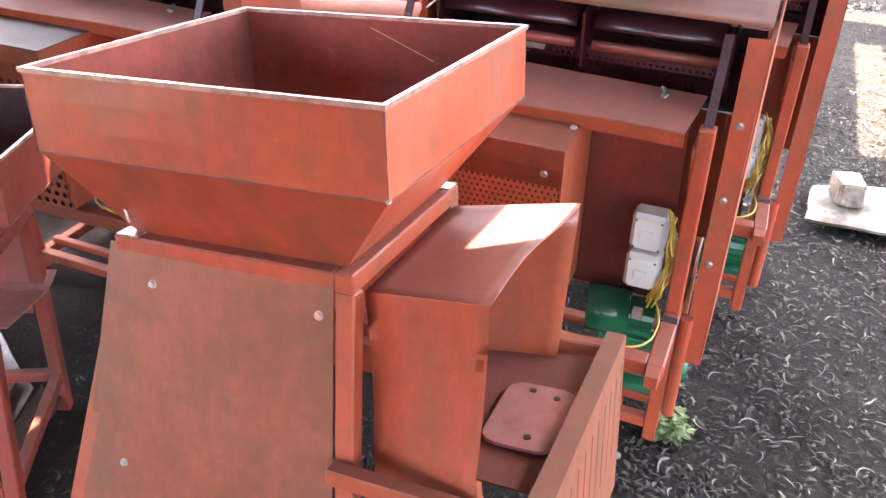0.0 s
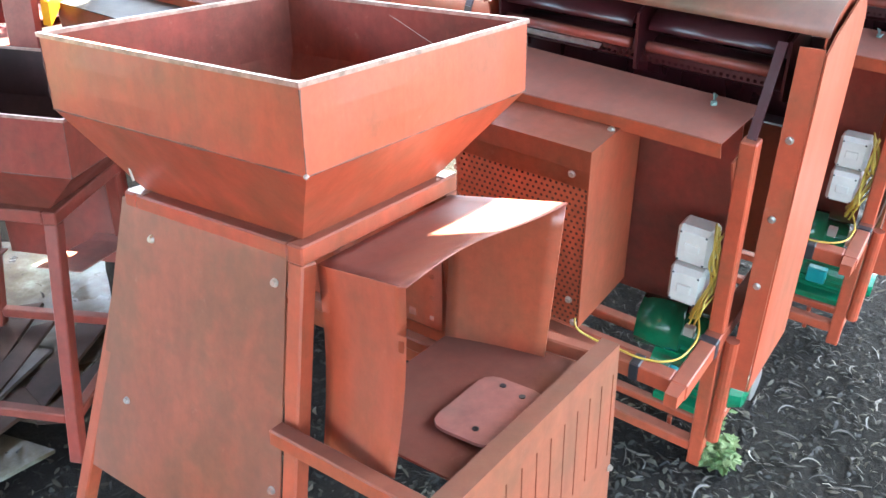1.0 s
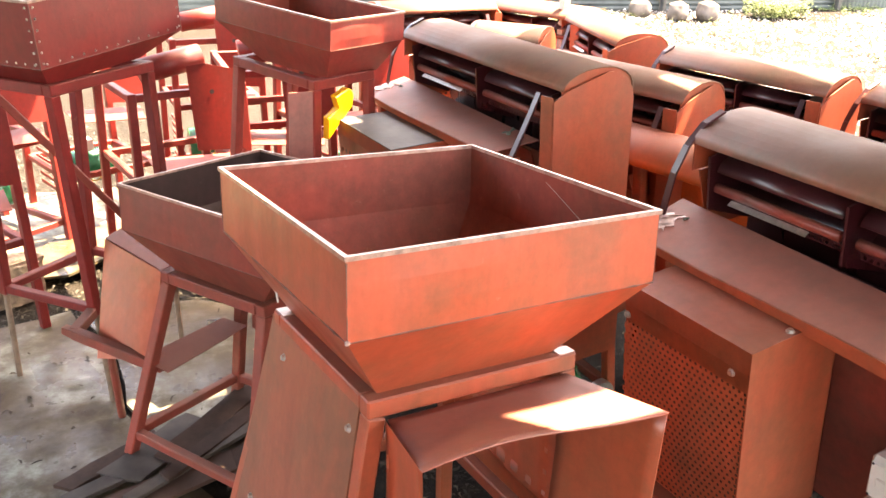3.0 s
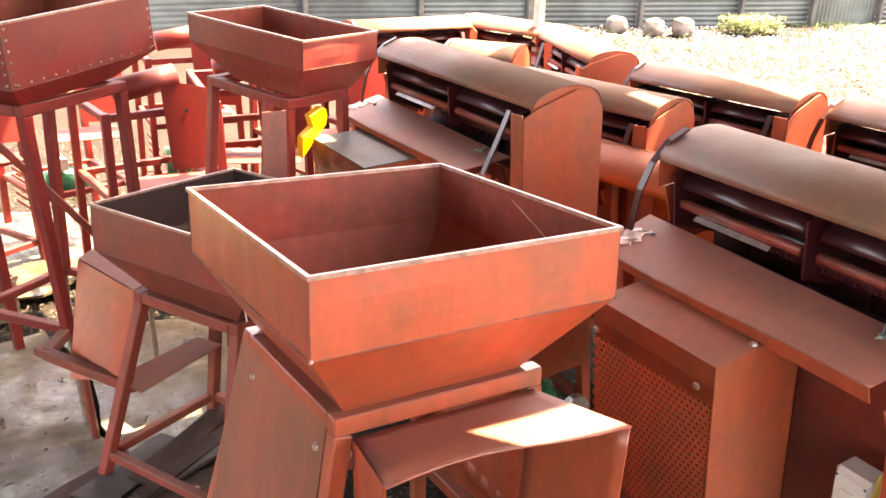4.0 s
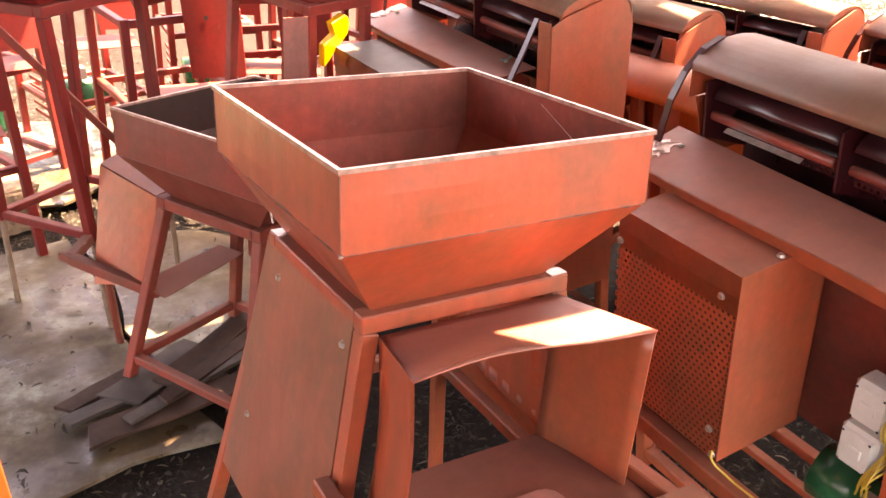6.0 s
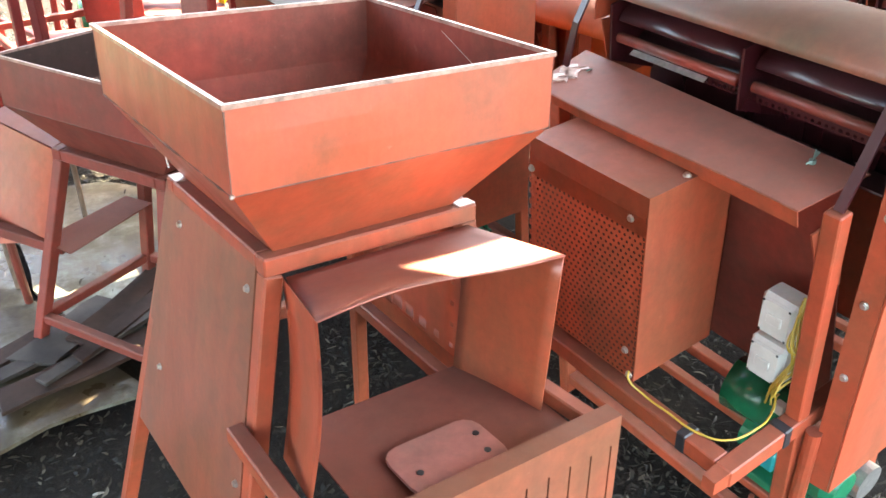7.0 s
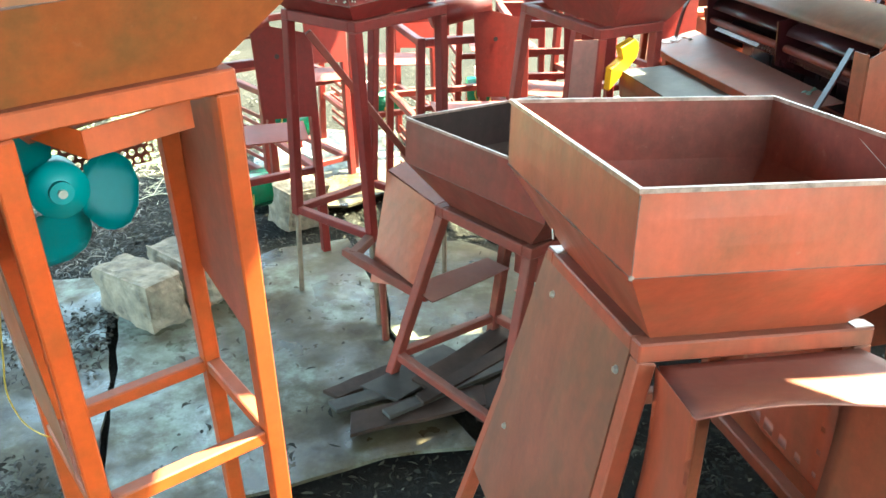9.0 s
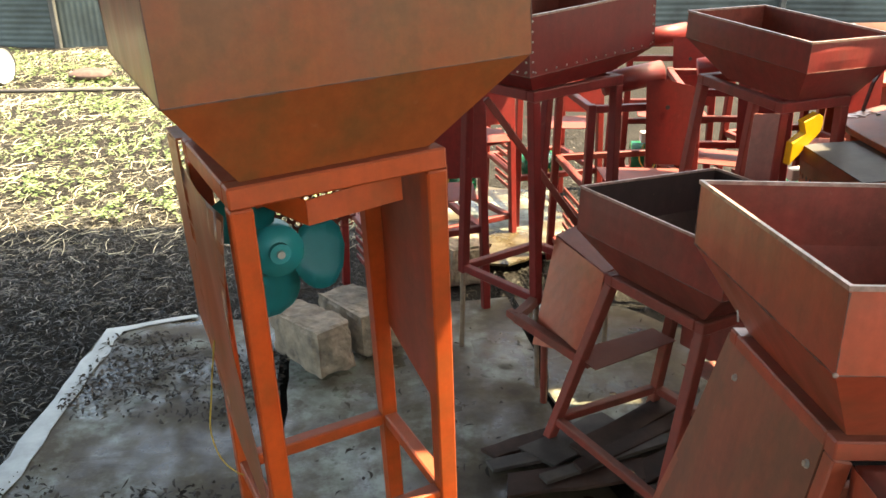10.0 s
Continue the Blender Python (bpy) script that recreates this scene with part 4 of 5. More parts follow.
def ground_sheet(name, outline, z, label, thick=0.012, curl=0.012, mat=None, seed=0):
    """A thin board or sheet on the ground, ragged at the rim and slightly wavy."""
    pts = []
    rnd = random.Random(seed)
    for a, b in zip(outline, outline[1:] + outline[:1]):
        a, b = Vector((*a, 0)), Vector((*b, 0))
        k = max(2, int((b - a).length / 0.09))
        pts += [a.lerp(b, i / k) + Vector((rnd.uniform(-1, 1), rnd.uniform(-1, 1), 0)) * (0.010 if i else 0) for i in range(k)]
    bm = bmesh.new()
    face = bm.faces.new([bm.verts.new(p) for p in pts])
    bmesh.ops.triangulate(bm, faces=[face])
    for _ in range(2):
        bmesh.ops.subdivide_edges(bm, edges=[e for e in bm.edges if e.calc_length() > 0.12], cuts=1)
        bmesh.ops.triangulate(bm, faces=[f for f in bm.faces if len(f.verts) > 3])
    for v in bm.verts:
        v.co.z = z + curl * noise.noise((v.co.x * 2.1, v.co.y * 2.1, seed)) + curl * 0.4 * noise.noise((v.co.x * 7, v.co.y * 7, seed + 9))
    bmesh.ops.recalc_face_normals(bm, faces=bm.faces)
    if bm.faces[0].normal.z < 0:
        bmesh.ops.reverse_faces(bm, faces=bm.faces)
    ext = bmesh.ops.extrude_face_region(bm, geom=list(bm.faces))
    for g in ext["geom"]:
        if isinstance(g, bmesh.types.BMVert):
            g.co.z += thick
    return tagged(finish(bm, name, mat or PALE), label, "board")


ground_sheet("cement_board", [(-1.86, 2.48), (-1.50, 2.60), (-1.12, 2.52), (-1.07, 2.2), (-1.0, 1.75), (-0.98, 0.9), (-1.9, 0.8)], 0.012, "pale stained cement board lying on dark soil", seed=1)
ground_sheet("cement_board", [(-1.02, 2.22), (-0.75, 2.35), (-0.42, 2.66), (-0.10, 2.69), (-0.04, 2.2), (-0.06, 1.86), (0.02, 1.5), (0.13, 1.15), (-0.15, 1.17), (-0.37, 1.12), (-0.57, 1.08), (-0.94, 0.95), (-0.98, 1.7)], 0.016, "rust-stained pale sheet between the mill stands", seed=2)
ground_sheet("cement_board", [(-0.07, 2.67), (0.40, 2.55), (0.85, 2.0), (0.55, 1.45), (0.16, 1.28), (0.04, 1.55), (-0.03, 1.86), (0.0, 2.2)], 0.024, "pale curled sheet under the low mill", seed=3)
ground_sheet("cement_board", [(-0.55, 3.2), (-0.06, 3.05), (0.3, 3.3), (0.35, 4.2), (-0.1, 4.3), (-0.5, 3.9)], 0.02, "bright pale sheet in the sun behind the stands", seed=4)
CLEAN_BOARD = plain("clean_board_edge", (0.30, 0.32, 0.31), 0.6, 0.0, 0.25, 9, 0.3)
ground_sheet("board_strip", [(-1.855, 2.47), (-1.50, 2.59), (-1.49, 2.565), (-1.775, 2.44), (-1.81, 0.82), (-1.895, 0.82)], 0.028, "clean pale strip along the edge of the board", 0.004, 0.004, CLEAN_BOARD, 1)
ground_sheet("cement_board", [(2.83, -0.54), (3.22, -0.56), (3.55, -1.3), (2.86, -1.2)], 0.015, "light grey sheet on the soil past the threshers", seed=6)


def boulder(name, c, size, label, seed, mat, cuts=3):
    bm = bmesh.new()
    bmesh.ops.create_cube(bm, size=1)
    bmesh.ops.subdivide_edges(bm, edges=list(bm.edges), cuts=cuts * 3, use_grid_fill=True)
    for v in bm.verts:
        p = v.co.copy()
        r = p.normalized() * 0.56
        q = p.lerp(r, 0.75)
        q *= 1 + 0.16 * noise.noise((p.x * 2.2 + seed, p.y * 2.2, p.z * 2.2)) + 0.05 * noise.noise((p.x * 8, p.y * 8, p.z * 8 + seed))
        v.co = Vector((q.x * size[0], q.y * size[1], q.z * size[2]))
    ob = finish(bm, name, mat, smooth=True)
    ob.matrix_world = Matrix.Translation(c) @ Matrix.Rotation(radians(seed * 47), 4, "Z")
    return tagged(ob, label, "stone")


STONE = plain("field_stone", (0.20, 0.155, 0.11), 0.9, 0.0, 0.55, 14, 1.0)
GREY_STONE = plain("grey_boulder", (0.10, 0.085, 0.072), 0.9, 0.0, 0.4, 6, 0.9)


def quarry_stone(c, size, angle, label, seed):
    """A split block: flat faces with chipped arrises and pitted sides."""
    bm = bmesh.new()
    bmesh.ops.create_cube(bm, size=1)
    bmesh.ops.subdivide_edges(bm, edges=list(bm.edges), cuts=15, use_grid_fill=True)
    for v in bm.verts:
        p = v.co.copy()
        q = p.lerp(p.normalized() * 0.62, 0.14)
        a = Vector((p.x * size[0], p.y * size[1], p.z * size[2]))
        wob = 0.10 * noise.noise(a * 6 + Vector((seed, 0, 0))) + 0.07 * noise.noise(a * 17 + Vector((0, seed, 0))) + 0.045 * noise.noise(a * 45)
        edge = sorted(abs(t) for t in p)[1] / 0.5
        if edge > 0.85:
            wob -= 0.10 * max(0, noise.noise(a * 14 + Vector((seed, seed, 0)))) + 0.02
        q *= 1 + wob
        v.co = Vector((q.x * size[0], q.y * size[1], q.z * size[2]))
    ob = finish(bm, "stone", STONE)
    ob.matrix_world = Matrix.Translation(c) @ Matrix.Rotation(radians(angle), 4, "Z") @ Matrix.Rotation(radians(4), 4, "Y")
    return tagged(ob, label, "stone")


quarry_stone((-0.935, 2.185, 0.115), (0.38, 0.17, 0.20), 130, "rough brown split quarry stone on the pale board", 3)
quarry_stone((-0.76, 2.37, 0.105), (0.40, 0.19, 0.18), 124, "rough brown quarry stone beside another stone", 7)
quarry_stone((-0.30, 3.0, 0.09), (0.24, 0.2, 0.2), 30, "rough brown stone behind the mill stands", 5)
quarry_stone((3.12, -0.70, 0.08), (0.20, 0.12, 0.11), 12, "weathered stone block on the grey sheet", 2)
boulder("stone", (2.75, -1.05, 0.03), (0.16, 0.12, 0.07), "flat half-buried stone in dark soil", 8, GREY_STONE, 2)
for k, (x, y, s) in enumerate(((8.5, 8.85, 0.30), (8.84, 8.42, 0.32), (9.25, 8.25, 0.34))):
    boulder("stone", (x, y, 0.10), (s, s * 0.8, s * 0.8), "grey boulder at the foot of the fence", 11 + k, GREY_STONE, 2)

PLANK = plain("weathered_plank", (0.030, 0.016, 0.011), 0.75, 0.0, 0.6, 7, 0.6, 0.2)
PLANK_GREY = plain("grey_offcut", (0.040, 0.034, 0.029), 0.65, 0.0, 0.5, 6, 0.5, 0.25)
for k, (x, y, a, ln, w, z, grey_one) in enumerate((
        (-0.02, 1.325, 8, 0.44, 0.115, 0.050, 0), (-0.13, 1.54, 26, 0.34, 0.07, 0.040, 0), (0.02, 1.535, 33, 0.36, 0.15, 0.044, 1), (0.19, 1.475, 34, 0.50, 0.06, 0.075, 0),
        (0.22, 1.60, 36, 0.52, 0.10, 0.060, 0), (0.10, 1.40, 24, 0.50, 0.05, 0.066, 1), (0.33, 1.42, 30, 0.46, 0.09, 0.050, 0), (-0.18, 1.43, 18, 0.22, 0.06, 0.042, 1), (0.36, 1.30, 22, 0.40, 0.08, 0.045, 0))):
    pl = bmesh.new()
    rnd = random.Random(40 + k)
    rows = []
    for i in range(7):
        f = i / 6
        e = 0.5 + rnd.uniform(-0.07, 0.03)
        sk = rnd.uniform(-0.02, 0.02) if i in (0, 6) else 0
        rows.append([pl.verts.new((ln * (f - 0.5) + sk * t, w * e * t, h + 0.004 * math.sin(3 * f + k))) for t, h in ((-1, 0), (1, 0), (1, 0.013), (-1, 0.013))])
    for p0, p1 in zip(rows, rows[1:]):
        for q in range(4):
            pl.faces.new((p0[q], p0[(q + 1) % 4], p1[(q + 1) % 4], p1[q]))
    pl.faces.new(rows[0][::-1])
    pl.faces.new(rows[-1])
    pl = finish(bevel(pl, 0.0015), "plank", PLANK_GREY if grey_one else PLANK)
    pl.matrix_world = Matrix.Translation((x, y, z)) @ Matrix.Rotation(radians(a), 4, "Z") @ Matrix.Rotation(radians(2 * math.sin(k * 3)), 4, "Y")
    tagged(pl, "weathered grey offcut board under the low mill" if grey_one else "dark reddish-brown offcut plank under the low mill", "plank", "offcut planks")

# ---------------------------------------------------------------- fence and shed
ZINC = plain("weathered_zinc", (0.046, 0.060, 0.057), 0.5, 0.15, 0.6, 1.1)
FENCE_POST = plain("dark_fence_post", (0.045, 0.045, 0.040), 0.8, 0.0, 0.4, 8, 0.4)
# dark so that the unseen roof throws little light back down
ROOFING = plain("dark_roofing", (0.09, 0.085, 0.08), 0.7, 0.1, 0.4, 2.5)


def corrugated(p0, p1, z0, z1, name="fence_sheet", across=True, parent=None, amp=0.006, pitch=0.076):
    """A corrugated sheet between two points on the ground; across: the ridges run level."""
    p0, p1 = Vector((*p0, 0)), Vector((*p1, 0))
    d = p1 - p0
    nrm = Vector((-d.y, d.x, 0)).normalized()
    bm = bmesh.new()
    if across:
        k = int((z1 - z0) / pitch * 6)
        prof = [(nrm * amp * math.sin(2 * math.pi * i / 6), z0 + (z1 - z0) * i / k) for i in range(k + 1)]
        rows = [[bm.verts.new(p + o + Vector((0, 0, z))) for o, z in prof] for p in (p0, p1)]
    else:
        k = int(d.length / pitch * 6)
        prof = [p0 + d * i / k + nrm * amp * math.sin(2 * math.pi * i / 6) for i in range(k + 1)]
        rows = [[bm.verts.new(p + Vector((0, 0, z))) for p in prof] for z in (z0, z1)]
    for i in range(k):
        bm.faces.new((rows[0][i], rows[0][i + 1], rows[1][i + 1], rows[1][i]))
    return finish(bm, name, ZINC, parent, smooth=True)


fence = thing("fence", Matrix(), "weathered corrugated iron boundary fence with posts", "fence", kind="structure")
FENCE = [(-11.0, 12.4), (-8.0, 11.6), (-6.6, 11.2), (-5.3, 10.9), (-2.6, 11.1), (1.0, 11.2), (4.4, 10.9), (6.0, 10.4), (7.6, 9.9), (9.3, 9.3), (11.0, 8.8), (12.3, 8.45), (13.6, 8.1), (16.0, 7.5), (20.0, 6.6)]
for k, (a, b) in enumerate(zip(FENCE, FENCE[1:])):
    for lo, hi in ((-0.05, 0.8), (0.79, 1.62), (1.6, 2.4)) if k not in (1, 3, 11) else ((-0.05, 2.4),):
        off = 0.012 * random.uniform(0.2, 1)
        rib = 0.002 if a[0] < 5.5 else 0.0045
        corrugated((a[0], a[1] - off), (b[0], b[1] - off), lo, hi + random.uniform(-0.02, 0.03), parent=fence, across=k not in (1, 3, 11), amp=rib)
    part("post", bar((a[0], a[1] - 0.08, -0.1), (a[0], a[1] - 0.08, 2.5), 0.08, 0.08, 0.01), FENCE_POST, fence)

# unseen roof added overhead for shade, open to the yard; gaps place sun patches
ROOF_Z = 2.9
POST = plain("bleached_post", (0.42, 0.36, 0.32), 0.7, 0.0, 0.3, 12, 0.4)
roof = thing("unseen_roof", Matrix(), "unseen roof added to shade the machines, with gaps for sun patches", "roof", kind="structure")
GAPS = ((1.33, 1.62, -0.01, 0.10), (0.55, 1.06, 0.42, 0.64), (1.49, 1.58, 1.14, 1.24), (1.5, 1.88, 1.80, 1.90), (1.66, 1.84, 1.25, 1.36), (2.08, 2.2, 1.95, 2.06), (1.1, 1.45, 3.05, 3.85), (1.45, 3.25, 2.68, 3.85), (2.6, 3.25, 2.48, 2.68), (2.74, 2.79, 1.2, 1.4), (0.6, 3.25, -3.3, -1.75))
xs = sorted({-5.5, 3.25, *[g[0] for g in GAPS], *[g[1] for g in GAPS]})
ys = sorted({-3.3, 3.85, *[g[2] for g in GAPS], *[g[3] for g in GAPS]})
for x0, x1 in zip(xs, xs[1:]):
    for y0, y1 in zip(ys, ys[1:]):
        if not any(g[0] <= x0 < g[1] and g[2] <= y0 < g[3] for g in GAPS):
            part("shade_sheet", box((x0, y0, ROOF_Z), (x1, y1, ROOF_Z + 0.01), 0), ROOFING, roof)
# more unseen sheets to the east, spaced to dapple the ground with shade
for x0, x1, y0, y1 in ((3.25, 5.4, -1.75, 1.0), (5.4, 8.0, 0.1, 1.0), (5.4, 8.0, -0.75, -0.12), (5.55, 6.3, -1.75, -0.9), (6.6, 7.25, -1.75, -1.05), (7.5, 8.0, -1.75, -0.95)):
    part("shade_sheet", box((x0, y0, ROOF_Z), (x1, y1, ROOF_Z + 0.01), 0), ROOFING, roof)
for k in range(5):
    part("shade_sheet", box((8.0 + 1.2 * k, -4.5, ROOF_Z), (8.75 + 1.2 * k, 1.0, ROOF_Z + 0.01), 0), ROOFING, roof)
part("purlin", bar((2.62, 1.9, ROOF_Z - 0.03), (2.62, 3.2, ROOF_Z - 0.03), 0.05, 0.05), POST, roof)
part("post", bar((2.62, 3.02, -0.05), (2.62, 3.02, ROOF_Z - 0.055), 0.045, 0.045), POST, roof, "slim pale weathered post")


# ---------------------------------------------------------------- shellers behind the stands
def sheller(m, label, mat, levels=(0.90, 0.55, 0.12)):
    """A bare frame with sheet panels, trays, a small motor and a louvred guard."""
    sh = thing("maize_sheller", m, label, "sheller", "shellers")
    for x, y in ((0, 0), (0.46, 0), (0.46, 0.5), (0, 0.5)):
        part("leg", bar((x * 1.08 - 0.02, y * 1.1 - 0.02, 0), (x, y, 0.92), 0.034, 0.034, 0.003, up=(0, 1, 0)), mat, sh)
    for z in levels:
        for a, b in (((0, 0), (0.46, 0)), ((0, 0.5), (0.46, 0.5)), ((0, 0), (0, 0.5)), ((0.46, 0), (0.46, 0.5))):
            part("rail", bar((*a, z), (*b, z), 0.03, 0.03), mat, sh)
    part("front_panel", sheet([(0.22, -0.025, 1.04), (0.47, -0.02, 0.97), (0.45, -0.03, 0.64), (0.24, -0.03, 0.66)], 0.004), mat, sh, "flat red front panel with a hole")
    part("panel_hole", rod((0.32, -0.030, 0.90), (0.32, -0.0285, 0.90), 0.010, 12), BLACK, sh)
    part("hood", rod((0.05, 0.02, 1.0), (0.30, 0.02, 1.04), 0.05, 16), mat, sh, "rounded small hood", True)
    part("tray", sheet([(0.05, -0.10, 0.60), (0.40, -0.10, 0.57), (0.44, 0.05, 0.60), (0.05, 0.05, 0.63)], 0.004), mat, sh)
    mo = part("motor", rod((0.06, 0.12, 0.32), (0.28, 0.12, 0.32), 0.08, 18), GREEN, sh, "dark green motor", True)
    part("terminal_box", box((0.10, 0.04, 0.41), (0.17, 0.10, 0.47), 0.005), GREYBOX, mo)
    for k in range(6):
        part("slat", bar((0.02, 0.06, 0.18 + k * 0.045), (0.02, 0.44, 0.18 + k * 0.045), 0.006, 0.02, 0), mat, sh)
    wire([(0.12, 0.05, 0.40), (0.10, 0.03, 0.30), (0.16, 0.02, 0.26), (0.20, 0.05, 0.34)], 0.004, YELLOW_WIRE, "cable", sh, "yellow cable loop")
    return sh


sheller(mill_pose(0.24, 2.66, 6), "dark red maize sheller frame with flat panel and green motor", DEEP)
sheller(mill_pose(0.72, 2.95, -8), "dark red maize sheller frame behind the clean hopper", DEEP, (0.90, 0.66))
sheller(mill_pose(-0.66, 2.45, 20), "dark red maize sheller frame behind the orange mill", DEEP, (0.88, 0.40))
sheller(mill_pose(1.25, 3.05, 12), "dark red maize sheller frame in the back row", DEEP)

sheller(mill_pose(0.05, 3.62, 14), "dark red maize sheller frame in the third row", DEEP, (0.88, 0.30))
sheller(mill_pose(0.68, 3.85, -4), "dark red maize sheller frame at the back of the shed", DEEP)
sheller(mill_pose(-0.42, 3.30, 28), "dark red maize sheller frame near the sunlit yard", DEEP)

# ---------------------------------------------------------------- yard things
WHITE = plain("white_enamel", (0.72, 0.70, 0.66), 0.4, 0.0, 0.12, 6)
DARK_IRON = plain("dark_iron", (0.05, 0.045, 0.04), 0.7, 0.2, 0.3, 18, 0.4)
RUST = plain("rusty_iron", (0.06, 0.036, 0.03), 0.8, 0.2, 0.4, 18, 0.6)
bucket = thing("bucket", Matrix.Translation((-5.05, 8.3, 0.19)) @ Matrix.Rotation(radians(-12), 4, "Z"), "white enamel bucket lying on its side", "bucket")
bm = bmesh.new()
prof = [(-0.26, 0.0), (-0.26, 0.165), (0.2, 0.19), (0.2, 0.18), (-0.25, 0.155), (-0.25, 0.0)]
rings = [[bm.verts.new((x, r * math.cos(radians(15 * k)), r * math.sin(radians(15 * k)))) for k in range(24)] for x, r in prof[1:5]]
for a, b in zip(rings, rings[1:]):
    for k in range(24):
        bm.faces.new((a[k], a[(k + 1) % 24], b[(k + 1) % 24], b[k]))
bm.faces.new(rings[0])
bm.faces.new(rings[3][::-1])
part("shell", bm, WHITE, bucket, "", True)
bm = bmesh.new()
ring = [[bm.verts.new((0.2 + dx, r * math.cos(radians(15 * k)), r * math.sin(radians(15 * k)))) for k in range(24)] for dx, r in ((-0.012, 0.191), (-0.012, 0.198), (0.004, 0.198), (0.004, 0.180))]
for a, b in zip(ring, ring[1:]):
    for k in range(24):
        bm.faces.new((a[k], a[(k + 1) % 24], b[(k + 1) % 24], b[k]))
part("rim", bm, BLACK, bucket, "dark rim")
dish = boulder("pan", (-4.05, 8.5, 0.04), (0.40, 0.34, 0.11), "rusty upturned iron pan on the ground", 4, RUST, 2)
dish["category"] = "pan"
log = finish(rod((-6.0, 7.75, 0.03), (-2.6, 7.68, 0.03), 0.022, 10), "pipe", DARK_IRON, smooth=True)
tagged(log, "long dark iron pipe lying across the weedy yard", "pipe")
slab = finish(box((-3.4, 9.6, 0.0), (-2.4, 9.95, 0.12), 0.02), "concrete_slab", STONE)
tagged(slab, "grey concrete slab near the tin fence", "slab")


# ---------------------------------------------------------------- litter and weeds
def leaf_material(name, stops, rough=0.6, gloss=0.2):
    m, n, l, p = node_mat(name)
    g = n.new("ShaderNodeNewGeometry")
    l.new(ramp(n, l, g.outputs["Random Per Island"], stops), p.inputs["Base Color"])
    p.inputs["Roughness"].default_value = rough
    p.inputs["Specular IOR Level"].default_value = gloss
    return m


CHAFF = leaf_material("dry_chaff", [(0.0, (0.012, 0.011, 0.009)), (0.75, (0.026, 0.024, 0.019)), (0.95, (0.07, 0.064, 0.05)), (1.0, (0.25, 0.23, 0.19))], 0.5)
LITTER = leaf_material("dead_leaf", [(0.0, (0.007, 0.0065, 0.006)), (0.6, (0.016, 0.0150, 0.011)), (0.9, (0.040, 0.037, 0.026)), (1.0, (0.095, 0.088, 0.066))], 0.7)
WEED = leaf_material("weed_leaf", [(0.0, (0.05, 0.09, 0.025)), (1.0, (0.18, 0.23, 0.10))])
DRY = leaf_material("dry_grass", [(0.0, (0.12, 0.11, 0.07)), (1.0, (0.50, 0.47, 0.34))])
PALE_STONE = leaf_material("bleached_rubble", [(0.0, (0.16, 0.15, 0.14)), (1.0, (0.42, 0.41, 0.39))], 0.9)


def scatter(name, count, area, mat, label, category, seed, kind_of):
    rnd = random.Random(seed)
    verts, faces = [], []
    made = 0
    while made < count:
        x, y = rnd.uniform(area[0], area[1]), rnd.uniform(area[2], area[3])
        if len(area) > 4 and not area[4](x, y, rnd):
            continue
        made += 1
        z = ground_height(x, y) + 0.004
        kind_of(rnd, Vector((x, y, z)), verts, faces)
    me = bpy.data.meshes.new(name)
    me.from_pydata(verts, [], faces)
    me.materials.append(mat)
    return tagged(new(name, me), label, category, kind="stuff")


def sliver(rnd, p, verts, faces):
    """A curled chip or stalk of chaff."""
    a, ln, w = rnd.uniform(0, 6.28), rnd.choice((0.008, 0.012, 0.02, 0.03, 0.06)) * rnd.uniform(0.6, 1.3), rnd.uniform(0.001, 0.005)
    d, s = Vector((math.cos(a), math.sin(a), rnd.uniform(-0.2, 0.35))), Vector((-math.sin(a), math.cos(a), rnd.uniform(-0.5, 0.5)))
    k = len(verts)
    mid = p + Vector((0, 0, rnd.uniform(0.0, 0.012))) + s * rnd.uniform(-0.3, 0.3) * ln
    for q, e in ((p - d * ln / 2, 0.5), (mid, 1.0), (p + d * ln / 2, 0.4)):
        verts.extend((tuple(q - s * w * e), tuple(q + s * w * e)))
    faces.extend(((k, k + 2, k + 3, k + 1), (k + 2, k + 4, k + 5, k + 3)))


def dead_leaf(rnd, p, verts, faces):
    """A curled dead leaf or shred of husk."""
    a, ln, w = rnd.uniform(0, 6.28), rnd.uniform(0.008, 0.04), rnd.uniform(0.0015, 0.006)
    d, s = Vector((math.cos(a), math.sin(a), rnd.uniform(-0.25, 0.35))), Vector((-math.sin(a), math.cos(a), rnd.uniform(-0.7, 0.7)))
    bow, up = rnd.uniform(-0.25, 0.25) * ln, rnd.uniform(0.1, 0.5) * ln
    k = len(verts)
    for f, e in ((-0.5, 0.15), (-0.2, 0.9), (0.15, 1.0), (0.5, 0.2)):
        q = p + d * ln * f + s * bow * (1 - 4 * f * f) + Vector((0, 0, up * (0.25 - f * f) + 0.003))
        verts.extend((tuple(q - s * w * e), tuple(q + s * w * e)))
    faces.extend([(k + 2 * i, k + 2 * i + 2, k + 2 * i + 3, k + 2 * i + 1) for i in range(3)])


